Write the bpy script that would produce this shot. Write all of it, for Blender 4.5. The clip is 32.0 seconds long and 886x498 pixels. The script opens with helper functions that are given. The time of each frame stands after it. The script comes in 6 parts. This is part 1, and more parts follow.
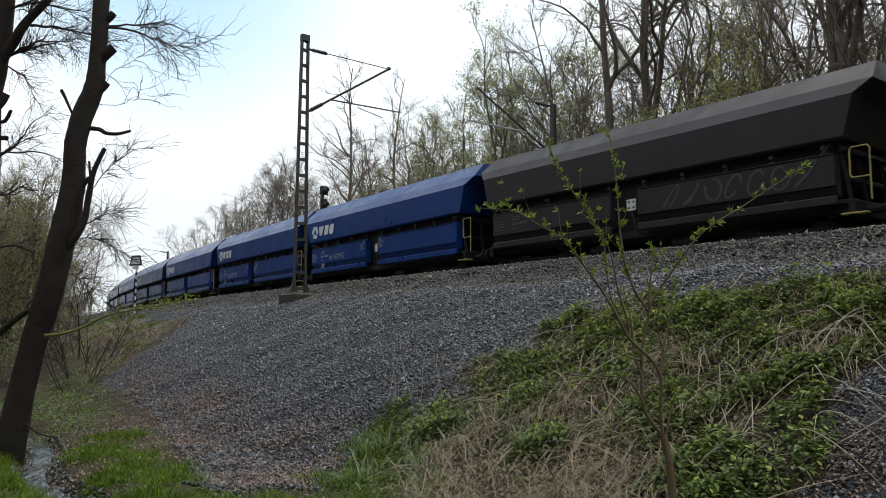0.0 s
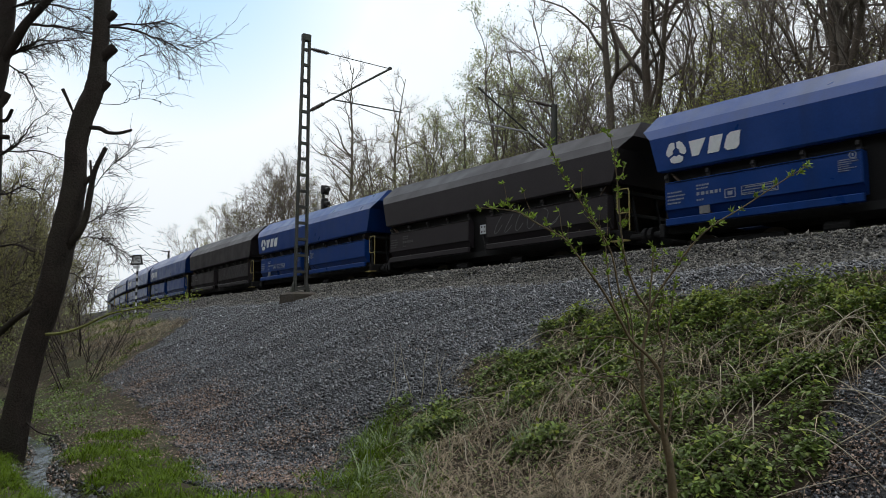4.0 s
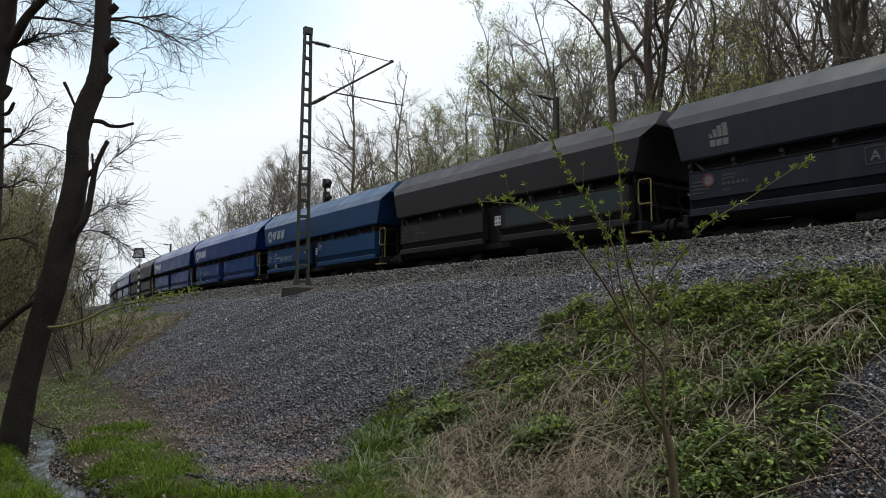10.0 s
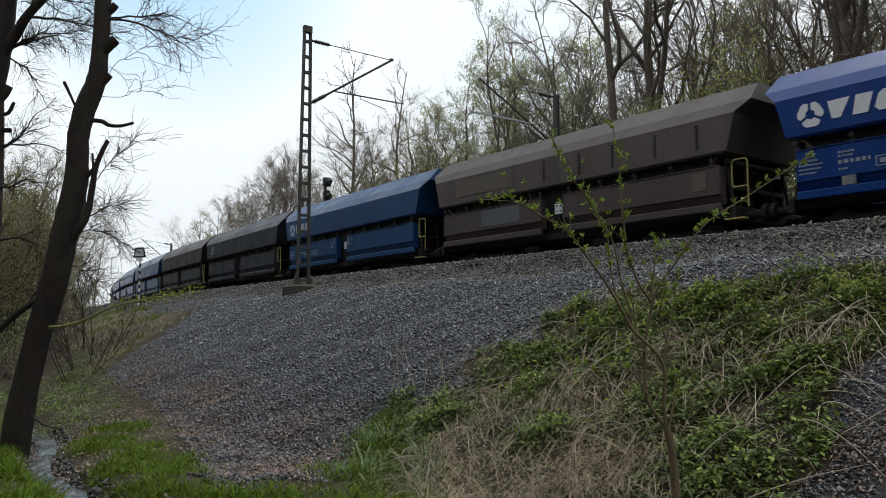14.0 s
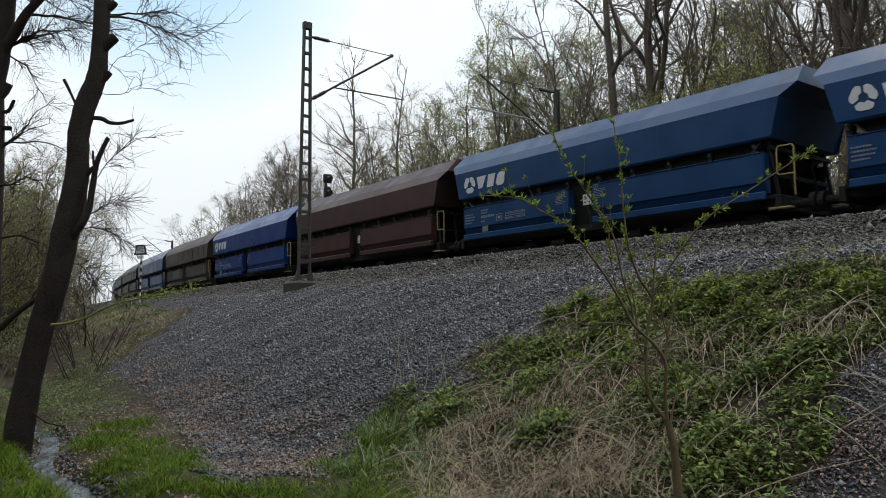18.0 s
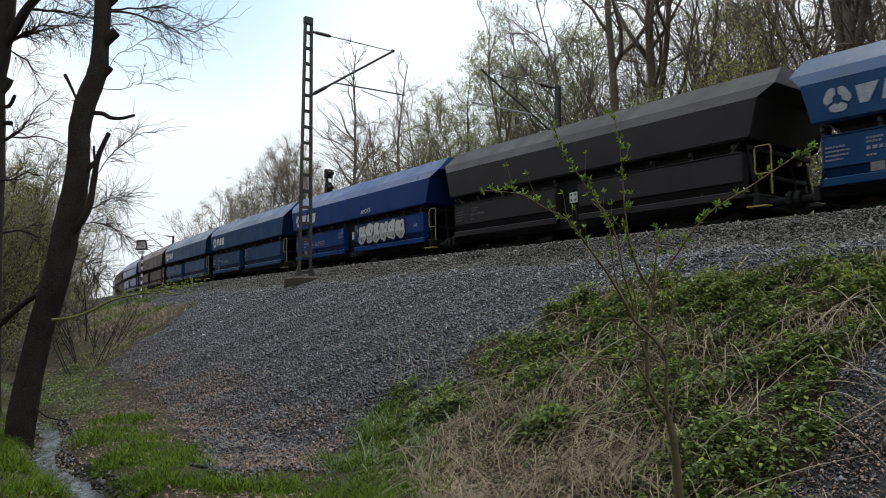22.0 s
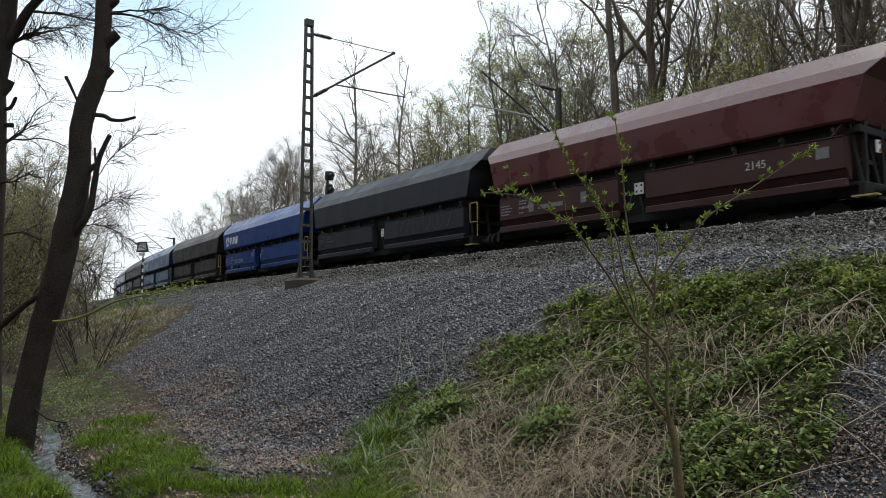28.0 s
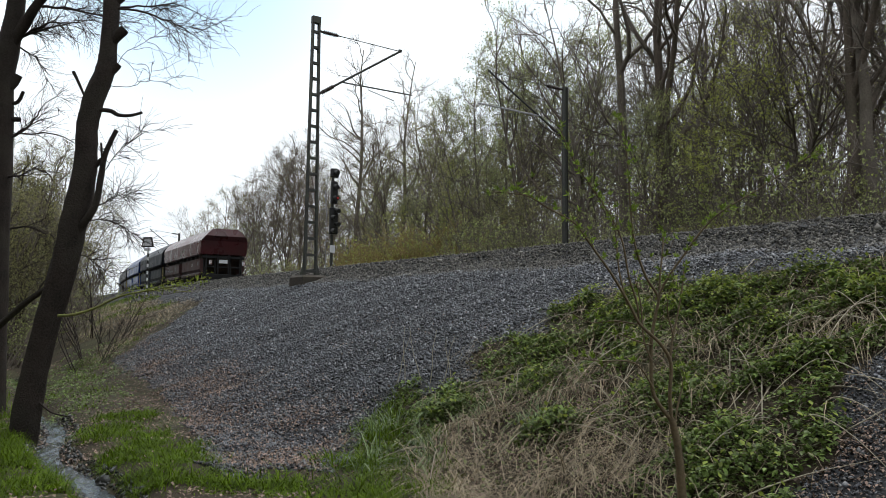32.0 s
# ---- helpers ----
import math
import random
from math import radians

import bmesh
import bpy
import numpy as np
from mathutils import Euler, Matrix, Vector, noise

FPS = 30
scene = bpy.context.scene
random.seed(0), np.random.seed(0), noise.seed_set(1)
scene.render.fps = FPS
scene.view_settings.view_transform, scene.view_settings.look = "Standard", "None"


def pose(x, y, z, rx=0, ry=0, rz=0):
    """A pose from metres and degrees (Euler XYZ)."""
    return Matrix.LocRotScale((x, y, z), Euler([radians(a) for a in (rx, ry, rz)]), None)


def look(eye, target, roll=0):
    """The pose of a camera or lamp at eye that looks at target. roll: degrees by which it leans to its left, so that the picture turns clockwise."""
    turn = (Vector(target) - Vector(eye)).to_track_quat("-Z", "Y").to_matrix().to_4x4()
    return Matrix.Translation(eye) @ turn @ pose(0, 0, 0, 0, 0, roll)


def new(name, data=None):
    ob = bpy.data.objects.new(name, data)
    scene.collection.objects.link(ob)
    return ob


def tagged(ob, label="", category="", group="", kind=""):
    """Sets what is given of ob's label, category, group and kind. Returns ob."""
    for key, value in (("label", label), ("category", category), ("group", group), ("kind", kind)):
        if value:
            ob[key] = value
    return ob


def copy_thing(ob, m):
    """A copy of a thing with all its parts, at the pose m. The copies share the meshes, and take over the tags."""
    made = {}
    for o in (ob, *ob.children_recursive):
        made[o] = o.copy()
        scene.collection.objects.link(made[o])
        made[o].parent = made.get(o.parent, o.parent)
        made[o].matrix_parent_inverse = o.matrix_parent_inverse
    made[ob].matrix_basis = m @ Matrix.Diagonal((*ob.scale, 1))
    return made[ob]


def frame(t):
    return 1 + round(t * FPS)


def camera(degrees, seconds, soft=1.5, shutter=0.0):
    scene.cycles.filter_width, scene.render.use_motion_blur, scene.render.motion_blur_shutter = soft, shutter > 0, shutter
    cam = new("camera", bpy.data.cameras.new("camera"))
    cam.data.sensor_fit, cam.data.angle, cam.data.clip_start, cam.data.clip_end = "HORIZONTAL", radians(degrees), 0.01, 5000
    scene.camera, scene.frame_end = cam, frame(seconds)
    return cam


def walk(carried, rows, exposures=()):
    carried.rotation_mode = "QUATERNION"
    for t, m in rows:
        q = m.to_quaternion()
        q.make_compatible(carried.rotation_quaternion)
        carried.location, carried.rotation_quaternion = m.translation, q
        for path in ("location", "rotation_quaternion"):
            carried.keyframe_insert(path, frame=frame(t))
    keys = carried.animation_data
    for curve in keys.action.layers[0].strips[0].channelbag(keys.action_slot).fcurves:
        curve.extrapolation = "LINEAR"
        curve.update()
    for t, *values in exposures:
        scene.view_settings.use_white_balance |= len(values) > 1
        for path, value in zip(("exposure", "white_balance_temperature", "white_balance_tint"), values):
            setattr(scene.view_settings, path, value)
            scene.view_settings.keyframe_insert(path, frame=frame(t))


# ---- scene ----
EYE = Vector((0.0, 0.0, -1.6))  # the rail tops lie at z = 0
cam = camera(58.19, 32.0, soft=0.75, shutter=0.12)


def aim(yaw, pitch, roll):
    """The camera's pose from its turn to the left, its tilt upwards and its lean, in degrees."""
    y, p = radians(yaw), radians(pitch)
    way = Vector((-math.sin(y) * math.cos(p), math.cos(y) * math.cos(p), math.sin(p)))
    return look(EYE, EYE + way, roll)


walk(cam, [(t, aim(yaw, pitch, roll)) for t, yaw, pitch, roll in (
    (0, -0.001, 6.308, 0.150), (0.5, 0.008, 6.344, 0.229), (1, 0.020, 6.376, 0.282), (1.5, 0.031, 6.398, 0.315),
    (2, 0.031, 6.410, 0.314), (2.5, 0.029, 6.403, 0.283), (3, 0.039, 6.378, 0.279), (3.5, 0.051, 6.346, 0.285),
    (5.5, 0.075, 6.088, 0.176), (6, 0.084, 6.043, 0.194), (6.5, 0.094, 6.001, 0.226), (7, 0.115, 5.963, 0.265),
    (7.5, 0.146, 5.933, 0.306), (8, 0.165, 5.908, 0.317), (8.5, 0.172, 5.879, 0.289), (9, 0.177, 5.849, 0.268),
    (9.5, 0.178, 5.833, 0.276), (10, 0.183, 5.821, 0.301), (10.5, 0.199, 5.803, 0.305), (11, 0.217, 5.783, 0.260),
    (11.5, 0.229, 5.772, 0.181), (12, 0.231, 5.768, 0.124), (12.5, 0.227, 5.767, 0.109), (13, 0.225, 5.758, 0.094),
    (13.5, 0.223, 5.731, 0.073), (14, 0.221, 5.697, 0.084), (14.5, 0.223, 5.661, 0.123), (16.5, 0.272, 5.532, 0.101),
    (17, 0.280, 5.481, 0.007), (17.5, 0.286, 5.445, -0.071), (18, 0.286, 5.406, -0.160), (18.5, 0.277, 5.357, -0.242),
    (19, 0.278, 5.311, -0.290), (19.5, 0.292, 5.268, -0.292), (20, 0.303, 5.215, -0.246), (20.5, 0.312, 5.166, -0.180),
    (21, 0.320, 5.130, -0.116), (21.5, 0.332, 5.102, -0.087), (22, 0.354, 5.080, -0.088), (22.5, 0.374, 5.061, -0.074),
    (23, 0.381, 5.050, -0.051), (23.5, 0.385, 5.061, -0.068), (24, 0.381, 5.096, -0.136), (24.5, 0.367, 5.133, -0.218),
    (25, 0.358, 5.170, -0.253), (25.5, 0.358, 5.221, -0.215), (27.5, 0.389, 5.244, -0.081), (28, 0.400, 5.221, -0.082),
    (28.5, 0.433, 5.223, -0.035), (29, 0.488, 5.237, 0.086), (29.5, 0.542, 5.279, 0.208), (30, 0.582, 5.354, 0.302),
    (30.5, 0.619, 5.390, 0.387), (31, 0.656, 5.343, 0.461), (31.5, 0.696, 5.236, 0.532), (32, 0.732, 5.112, 0.568),
)], exposures=((0.0, -0.06), (1.0, -0.12), (6.0, -0.17), (19.0, -0.17), (23.0, -0.06), (28.0, 0.0), (32.0, 0.0)))

# ---- world, sun ----
world = bpy.data.worlds.new("sky")
scene.world = world
world.use_nodes = True
wn, wl = world.node_tree.nodes, world.node_tree.links
wn.clear()
w_out = wn.new("ShaderNodeOutputWorld")
w_sky = wn.new("ShaderNodeTexSky")
w_sky.sky_type, w_sky.sun_disc = "NISHITA", False
SUN_EL, SUN_AZ = radians(58), radians(25)
w_sky.sun_elevation, w_sky.sun_rotation = SUN_EL, SUN_AZ
w_bg = wn.new("ShaderNodeBackground")
w_bg.inputs["Strength"].default_value = 0.15
w_cloud = wn.new("ShaderNodeBackground")
w_cloud.inputs["Color"].default_value = (0.93, 0.985, 1.03, 1)
w_cloud.inputs["Strength"].default_value = 1.0
# an overcast sky grows brighter towards the zenith
w_sep, w_up = wn.new("ShaderNodeSeparateXYZ"), wn.new("ShaderNodeMapRange")
w_up.inputs["To Min"].default_value, w_up.inputs["To Max"].default_value = 1.0, 1.65
w_co = wn.new("ShaderNodeTexCoord")
w_noise = wn.new("ShaderNodeTexNoise")
w_noise.inputs["Scale"].default_value, w_noise.inputs["Detail"].default_value = 1.7, 5
w_ramp = wn.new("ShaderNodeValToRGB")
w_ramp.color_ramp.elements[0].position, w_ramp.color_ramp.elements[1].position = 0.37, 0.47
w_ramp.color_ramp.elements[0].color = (0.85, 0.85, 0.85, 1)
w_mix = wn.new("ShaderNodeMixShader")
w_map = wn.new("ShaderNodeMapping")
w_map.inputs["Location"].default_value = (0.9, 0.4, 0.1)
wl.new(w_co.outputs["Generated"], w_map.inputs["Vector"])
wl.new(w_map.outputs["Vector"], w_noise.inputs["Vector"])
wl.new(w_co.outputs["Generated"], w_sep.inputs["Vector"])
wl.new(w_sep.outputs["Z"], w_up.inputs["Value"])
wl.new(w_up.outputs["Result"], w_cloud.inputs["Strength"])
wl.new(w_noise.outputs["Fac"], w_ramp.inputs["Fac"])
# a thin place in the clouds, where the blue comes through
w_gap, w_open, w_less = wn.new("ShaderNodeVectorMath"), wn.new("ShaderNodeMapRange"), wn.new("ShaderNodeMath")
w_gap.operation, w_less.operation, w_less.use_clamp = "DOT_PRODUCT", "SUBTRACT", True
w_gap.inputs[1].default_value = (-0.30, 0.84, 0.45)
w_open.inputs["From Min"].default_value, w_open.inputs["From Max"].default_value = 0.972, 0.999
w_open.inputs["To Max"].default_value = 0.75
wl.new(w_co.outputs["Generated"], w_gap.inputs[0])
wl.new(w_gap.outputs["Value"], w_open.inputs["Value"])
wl.new(w_ramp.outputs["Color"], w_less.inputs[0])
wl.new(w_open.outputs["Result"], w_less.inputs[1])
wl.new(w_less.outputs["Value"], w_mix.inputs["Fac"])
w_tint = wn.new("ShaderNodeVectorMath")
w_tint.operation = "MULTIPLY"
w_tint.inputs[1].default_value = (0.94, 1.36, 1.26)
wl.new(w_sky.outputs["Color"], w_tint.inputs[0])
wl.new(w_tint.outputs["Vector"], w_bg.inputs["Color"])
wl.new(w_bg.outputs["Background"], w_mix.inputs[1])
wl.new(w_cloud.outputs["Background"], w_mix.inputs[2])
wl.new(w_mix.outputs["Shader"], w_out.inputs["Surface"])

sun = new("sun", bpy.data.lights.new("sun", "SUN"))
sun.data.energy, sun.data.angle, sun.data.color = 0.9, radians(14), (1.0, 0.96, 0.88)
sun.matrix_world = look((0, 0, 60), (0 - math.sin(SUN_AZ) * math.cos(SUN_EL) * 60, -math.cos(SUN_AZ) * math.cos(SUN_EL) * 60, 60 - math.sin(SUN_EL) * 60))


# ---- materials ----
def mat(name, base, rough=0.7, metal=0.0, vary=0.25, scale=6.0, fine=60.0, bump=0.2, stain=None, stain_amount=0.0, each=0.0, spec=0.5, thin=0.0, streak=False):
    """A surface with variation at two scales, fine relief, and stains of another colour."""
    m = bpy.data.materials.new(name)
    m.use_nodes = True
    n, l = m.node_tree.nodes, m.node_tree.links
    b = n["Principled BSDF"]
    b.inputs["Metallic"].default_value = metal
    b.inputs["Specular IOR Level"].default_value = spec
    co = n.new("ShaderNodeTexCoord")
    big, small = n.new("ShaderNodeTexNoise"), n.new("ShaderNodeTexNoise")
    big.inputs["Scale"].default_value, small.inputs["Scale"].default_value = scale, fine
    big.inputs["Detail"].default_value = small.inputs["Detail"].default_value = 4
    l.new(co.outputs["Object"], big.inputs["Vector"])
    l.new(co.outputs["Object"], small.inputs["Vector"])
    add = n.new("ShaderNodeMath")
    add.operation = "ADD"
    l.new(big.outputs["Fac"], add.inputs[0])
    l.new(small.outputs["Fac"], add.inputs[1])
    rng = n.new("ShaderNodeMapRange")
    rng.inputs["From Min"].default_value, rng.inputs["From Max"].default_value = 0.6, 1.4
    rng.inputs["To Min"].default_value, rng.inputs["To Max"].default_value = 1 - vary, 1 + vary
    l.new(add.outputs[0], rng.inputs["Value"])
    val = rng.outputs["Result"]
    if each:
        info = n.new("ShaderNodeNewGeometry")
        r2 = n.new("ShaderNodeMapRange")
        r2.inputs["To Min"].default_value, r2.inputs["To Max"].default_value = 1 - each, 1 + each
        l.new(info.outputs["Random Per Island"], r2.inputs["Value"])
        mul = n.new("ShaderNodeMath")
        mul.operation = "MULTIPLY"
        l.new(val, mul.inputs[0])
        l.new(r2.outputs["Result"], mul.inputs[1])
        val = mul.outputs[0]
    sc = n.new("ShaderNodeVectorMath")
    sc.operation = "SCALE"
    sc.inputs[0].default_value = base
    l.new(val, sc.inputs["Scale"])
    col = sc.outputs["Vector"]
    if stain:
        st = n.new("ShaderNodeTexNoise")
        st.inputs["Scale"].default_value, st.inputs["Detail"].default_value = scale * 0.45, 6
        if streak:
            mp = n.new("ShaderNodeMapping")
            mp.inputs["Scale"].default_value = (3.2, 1.0, 0.35)
            l.new(co.outputs["Object"], mp.inputs["Vector"])
            l.new(mp.outputs["Vector"], st.inputs["Vector"])
        else:
            l.new(co.outputs["Object"], st.inputs["Vector"])
        r3 = n.new("ShaderNodeMapRange")
        r3.inputs["From Min"].default_value, r3.inputs["From Max"].default_value = 0.48, 0.68
        r3.inputs["To Max"].default_value = stain_amount
        l.new(st.outputs["Fac"], r3.inputs["Value"])
        mx = n.new("ShaderNodeMix")
        mx.data_type = "RGBA"
        l.new(r3.outputs["Result"], mx.inputs["Factor"])
        l.new(col, mx.inputs["A"])
        mx.inputs["B"].default_value = (*stain, 1)
        col = mx.outputs["Result"]
    l.new(col, b.inputs["Base Color"])
    rr = n.new("ShaderNodeMapRange")
    rr.inputs["From Min"].default_value, rr.inputs["From Max"].default_value = 0.3, 0.7
    rr.inputs["To Min"].default_value, rr.inputs["To Max"].default_value = max(0.03, rough - 0.1), min(1, rough + 0.1)
    l.new(big.outputs["Fac"], rr.inputs["Value"])
    l.new(rr.outputs["Result"], b.inputs["Roughness"])
    if bump:
        bp = n.new("ShaderNodeBump")
        bp.inputs["Strength"].default_value, bp.inputs["Distance"].default_value = bump, 0.02
        l.new(small.outputs["Fac"], bp.inputs["Height"])
        l.new(bp.outputs["Normal"], b.inputs["Normal"])
    if thin:
        tr, mxs, out = n.new("ShaderNodeBsdfTranslucent"), n.new("ShaderNodeMixShader"), n["Material Output"]
        mxs.inputs["Fac"].default_value = thin
        l.new(col, tr.inputs["Color"])
        l.new(b.outputs["BSDF"], mxs.inputs[1])
        l.new(tr.outputs["BSDF"], mxs.inputs[2])
        l.new(mxs.outputs["Shader"], out.inputs["Surface"])
    return m


M = {
    "blue": mat("blue_paint", (0.0040, 0.036, 0.175), 0.36, vary=0.16, scale=1.3, fine=25, bump=0.04, stain=(0.007, 0.025, 0.090), stain_amount=0.5, spec=0.30, streak=True),
    "pale_blue": mat("faded_blue_paint", (0.007, 0.048, 0.138), 0.40, vary=0.2, scale=1.3, fine=25, bump=0.05, stain=(0.010, 0.032, 0.080), stain_amount=0.6, spec=0.32, streak=True),
    "dark": mat("dark_brown_paint", (0.030, 0.025, 0.028), 0.5, vary=0.2, scale=1.3, fine=25, bump=0.05, stain=(0.026, 0.022, 0.024), stain_amount=0.6, spec=0.22, streak=True),
    "black": mat("grey_black_paint", (0.022, 0.026, 0.036), 0.5, vary=0.2, scale=1.3, fine=25, bump=0.05, stain=(0.045, 0.045, 0.047), stain_amount=0.5, spec=0.25, streak=True),
    "brown": mat("red_brown_paint", (0.060, 0.028, 0.027), 0.45, vary=0.2, scale=1.3, fine=25, bump=0.05, stain=(0.040, 0.028, 0.028), stain_amount=0.6, spec=0.25, streak=True),
    "red": mat("oxide_red_paint", (0.086, 0.018, 0.021), 0.30, vary=0.2, scale=1.3, fine=25, bump=0.04, stain=(0.050, 0.027, 0.027), stain_amount=0.5, spec=0.6, streak=True),
    "beige": mat("weathered_beige_paint", (0.088, 0.072, 0.066), 0.6, vary=0.2, scale=1.3, fine=25, bump=0.05, stain=(0.060, 0.050, 0.044), stain_amount=0.7, spec=0.25, streak=True),
    # near-black: the shade under and between the wagons is put into this colour
    "under": mat("shade_dark_underframe_steel", (0.012, 0.0115, 0.012), 0.75, vary=0.4, scale=3, fine=40, bump=0.2, spec=0.28),
    "white": mat("white_lettering", (0.60, 0.61, 0.63), 0.6, vary=0.12, scale=8, fine=60, bump=0.0),
    "yellow": mat("yellow_handrail_paint", (0.36, 0.29, 0.10), 0.5, vary=0.2, scale=10, bump=0.0),
    "wheel": mat("worn_wheel_steel", (0.10, 0.085, 0.075), 0.5, metal=0.6, vary=0.3, scale=8, bump=0.1),
    "rail": mat("rusty_rail_steel", (0.11, 0.065, 0.045), 0.6, metal=0.4, vary=0.3, scale=6, bump=0.2),
    "mast": mat("weathered_mast_steel", (0.046, 0.046, 0.041), 0.7, metal=0.1, vary=0.35, scale=5, fine=50, bump=0.25, stain=(0.06, 0.075, 0.04), stain_amount=0.5),
    "steel": mat("galvanised_steel", (0.24, 0.24, 0.25), 0.5, metal=0.6, vary=0.2, scale=8, bump=0.1),
    "tube": mat("pale_galvanised_tube", (0.34, 0.34, 0.33), 0.6, metal=0.1, vary=0.2, scale=8, bump=0.1),
    "insul": mat("brown_porcelain", (0.035, 0.022, 0.018), 0.25, vary=0.2, scale=8, bump=0.0),
    "concrete": mat("mossy_concrete", (0.048, 0.037, 0.028), 0.9, vary=0.3, scale=4, fine=45, bump=0.5, stain=(0.05, 0.045, 0.03), stain_amount=0.8),
    "soil": mat("forest_soil", (0.048, 0.037, 0.025), 0.95, vary=0.45, scale=1.2, fine=30, bump=0.8, stain=(0.065, 0.080, 0.028), stain_amount=0.5, spec=0.2),
    "gravel": mat("slate_ballast_bed", (0.026, 0.026, 0.028), 0.9, vary=0.5, scale=0.8, fine=22, bump=1.0),
    "stone": mat("slate_ballast_stone", (0.064, 0.067, 0.077), 0.42, vary=0.42, scale=0.5, fine=60, bump=0.3, each=0.95),
    # sparkle of bright slate facets, put into a paler stone colour
    "stone_glint": mat("glint_slate_stone", (0.20, 0.205, 0.215), 0.45, vary=0.3, scale=0.5, fine=60, bump=0.3, each=0.6),
    "stone_b": mat("brown_ballast_stone", (0.080, 0.074, 0.064), 0.7, vary=0.25, scale=0.5, fine=60, bump=0.3, each=0.95),
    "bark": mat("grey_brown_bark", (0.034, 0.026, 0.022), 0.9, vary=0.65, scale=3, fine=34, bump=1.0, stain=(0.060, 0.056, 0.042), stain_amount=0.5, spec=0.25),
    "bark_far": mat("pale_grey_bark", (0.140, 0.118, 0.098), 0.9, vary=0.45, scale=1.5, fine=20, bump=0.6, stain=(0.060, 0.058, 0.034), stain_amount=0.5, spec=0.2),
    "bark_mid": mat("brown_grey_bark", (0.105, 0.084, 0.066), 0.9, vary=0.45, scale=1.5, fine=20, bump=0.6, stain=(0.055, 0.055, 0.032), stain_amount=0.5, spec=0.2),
    # pinkish, and paler than near twigs: distance haze put into the colour
    "twig_haze": mat("haze_paled_pinkish_twigs", (0.185, 0.150, 0.128), 0.9, vary=0.3, scale=1, fine=12, bump=0.0, spec=0.2),
    "twig": mat("brown_twigs", (0.150, 0.126, 0.104), 0.9, vary=0.3, scale=1, fine=12, bump=0.0, spec=0.2),
    "leaf": mat("fresh_spring_leaf", (0.33, 0.365, 0.150), 0.7, vary=0.3, scale=1, fine=12, bump=0.0, each=0.4, thin=0.4, spec=0.2),
    "leaf_olive": mat("olive_spring_leaf", (0.26, 0.25, 0.105), 0.8, vary=0.3, scale=1, fine=12, bump=0.0, each=0.4, thin=0.4, spec=0.2),
    "leaf_gold": mat("yellow_green_spring_leaf", (0.37, 0.40, 0.10), 0.7, vary=0.3, scale=1, fine=12, bump=0.0, each=0.4, thin=0.55, spec=0.2),
    "blossom": mat("white_blossom", (0.62, 0.60, 0.50), 0.7, vary=0.2, scale=1, fine=12, bump=0.0, each=0.3, thin=0.3, spec=0.2),
    "faint": mat("worn_grey_lettering", (0.075, 0.073, 0.072), 0.6, vary=0.2, scale=8, fine=60, bump=0.0),
    "blue_grey": mat("blue_grey_overpaint", (0.080, 0.088, 0.100), 0.6, vary=0.25, scale=2, fine=20, bump=0.0),
    "small_grey": mat("thin_grey_spray_paint", (0.12, 0.12, 0.12), 0.6, vary=0.3, scale=4, fine=30, bump=0.0),
    "spray_grey": mat("grey_spray_shade", (0.30, 0.31, 0.31), 0.6, vary=0.2, scale=4, fine=30, bump=0.0),
    "faded_spray": mat("worn_out_spray_paint", (0.044, 0.043, 0.046), 0.6, vary=0.35, scale=2, fine=20, bump=0.0),
    "small_white": mat("worn_pale_lettering", (0.24, 0.26, 0.31), 0.6, vary=0.2, scale=8, fine=60, bump=0.0),
    "brush": mat("golden_brown_brush", (0.26, 0.19, 0.085), 0.9, vary=0.3, scale=1, fine=12, bump=0.0, spec=0.2),
    "wet": mat("wet_dark_stone", (0.06, 0.06, 0.058), 0.25, vary=0.3, scale=6, fine=40, bump=0.3, each=0.4),
    "reed": mat("blue_green_grass_blade", (0.17, 0.23, 0.10), 0.45, vary=0.3, scale=1.5, fine=9, bump=0.0, each=0.5, thin=0.3, spec=0.4),
    "grass": mat("fresh_green_grass", (0.094, 0.150, 0.006), 0.7, vary=0.3, scale=1.5, fine=9, bump=0.0, each=0.5, thin=0.35, spec=0.2),
    "ivy": mat("dark_green_ground_leaf", (0.135, 0.190, 0.050), 0.5, vary=0.35, scale=1.5, fine=9, bump=0.0, each=0.6, thin=0.25, spec=0.2),
    "nettle": mat("bright_green_ground_leaf", (0.205, 0.250, 0.046), 0.65, vary=0.3, scale=1.5, fine=9, bump=0.0, each=0.45, thin=0.35, spec=0.2),
    "straw": mat("dry_straw", (0.285, 0.232, 0.158), 0.8, vary=0.25, scale=2, fine=9, bump=0.0, each=0.45, spec=0.2),
    "litter": mat("dead_brown_leaves", (0.240, 0.172, 0.138), 0.85, vary=0.3, scale=2, fine=9, bump=0.0, each=0.5, spec=0.2),
    "cane": mat("pale_bramble_cane", (0.34, 0.30, 0.22), 0.7, vary=0.25, scale=3, fine=30, bump=0.1),
    "moss": mat("mossy_bark", (0.20, 0.20, 0.06), 0.9, vary=0.35, scale=4, fine=30, bump=0.6),
    "sapling": mat("olive_brown_bark", (0.128, 0.094, 0.050), 0.75, vary=0.3, scale=5, fine=40, bump=0.3),
    "black_paint": mat("black_enamel", (0.015, 0.015, 0.015), 0.5, vary=0.2, scale=8, bump=0.0),
    "signal_red": mat("red_enamel", (0.35, 0.03, 0.025), 0.5, vary=0.2, scale=8, bump=0.0),
    "dull_red": mat("faded_red_paint", (0.16, 0.035, 0.04), 0.6, vary=0.3, scale=8, bump=0.0),
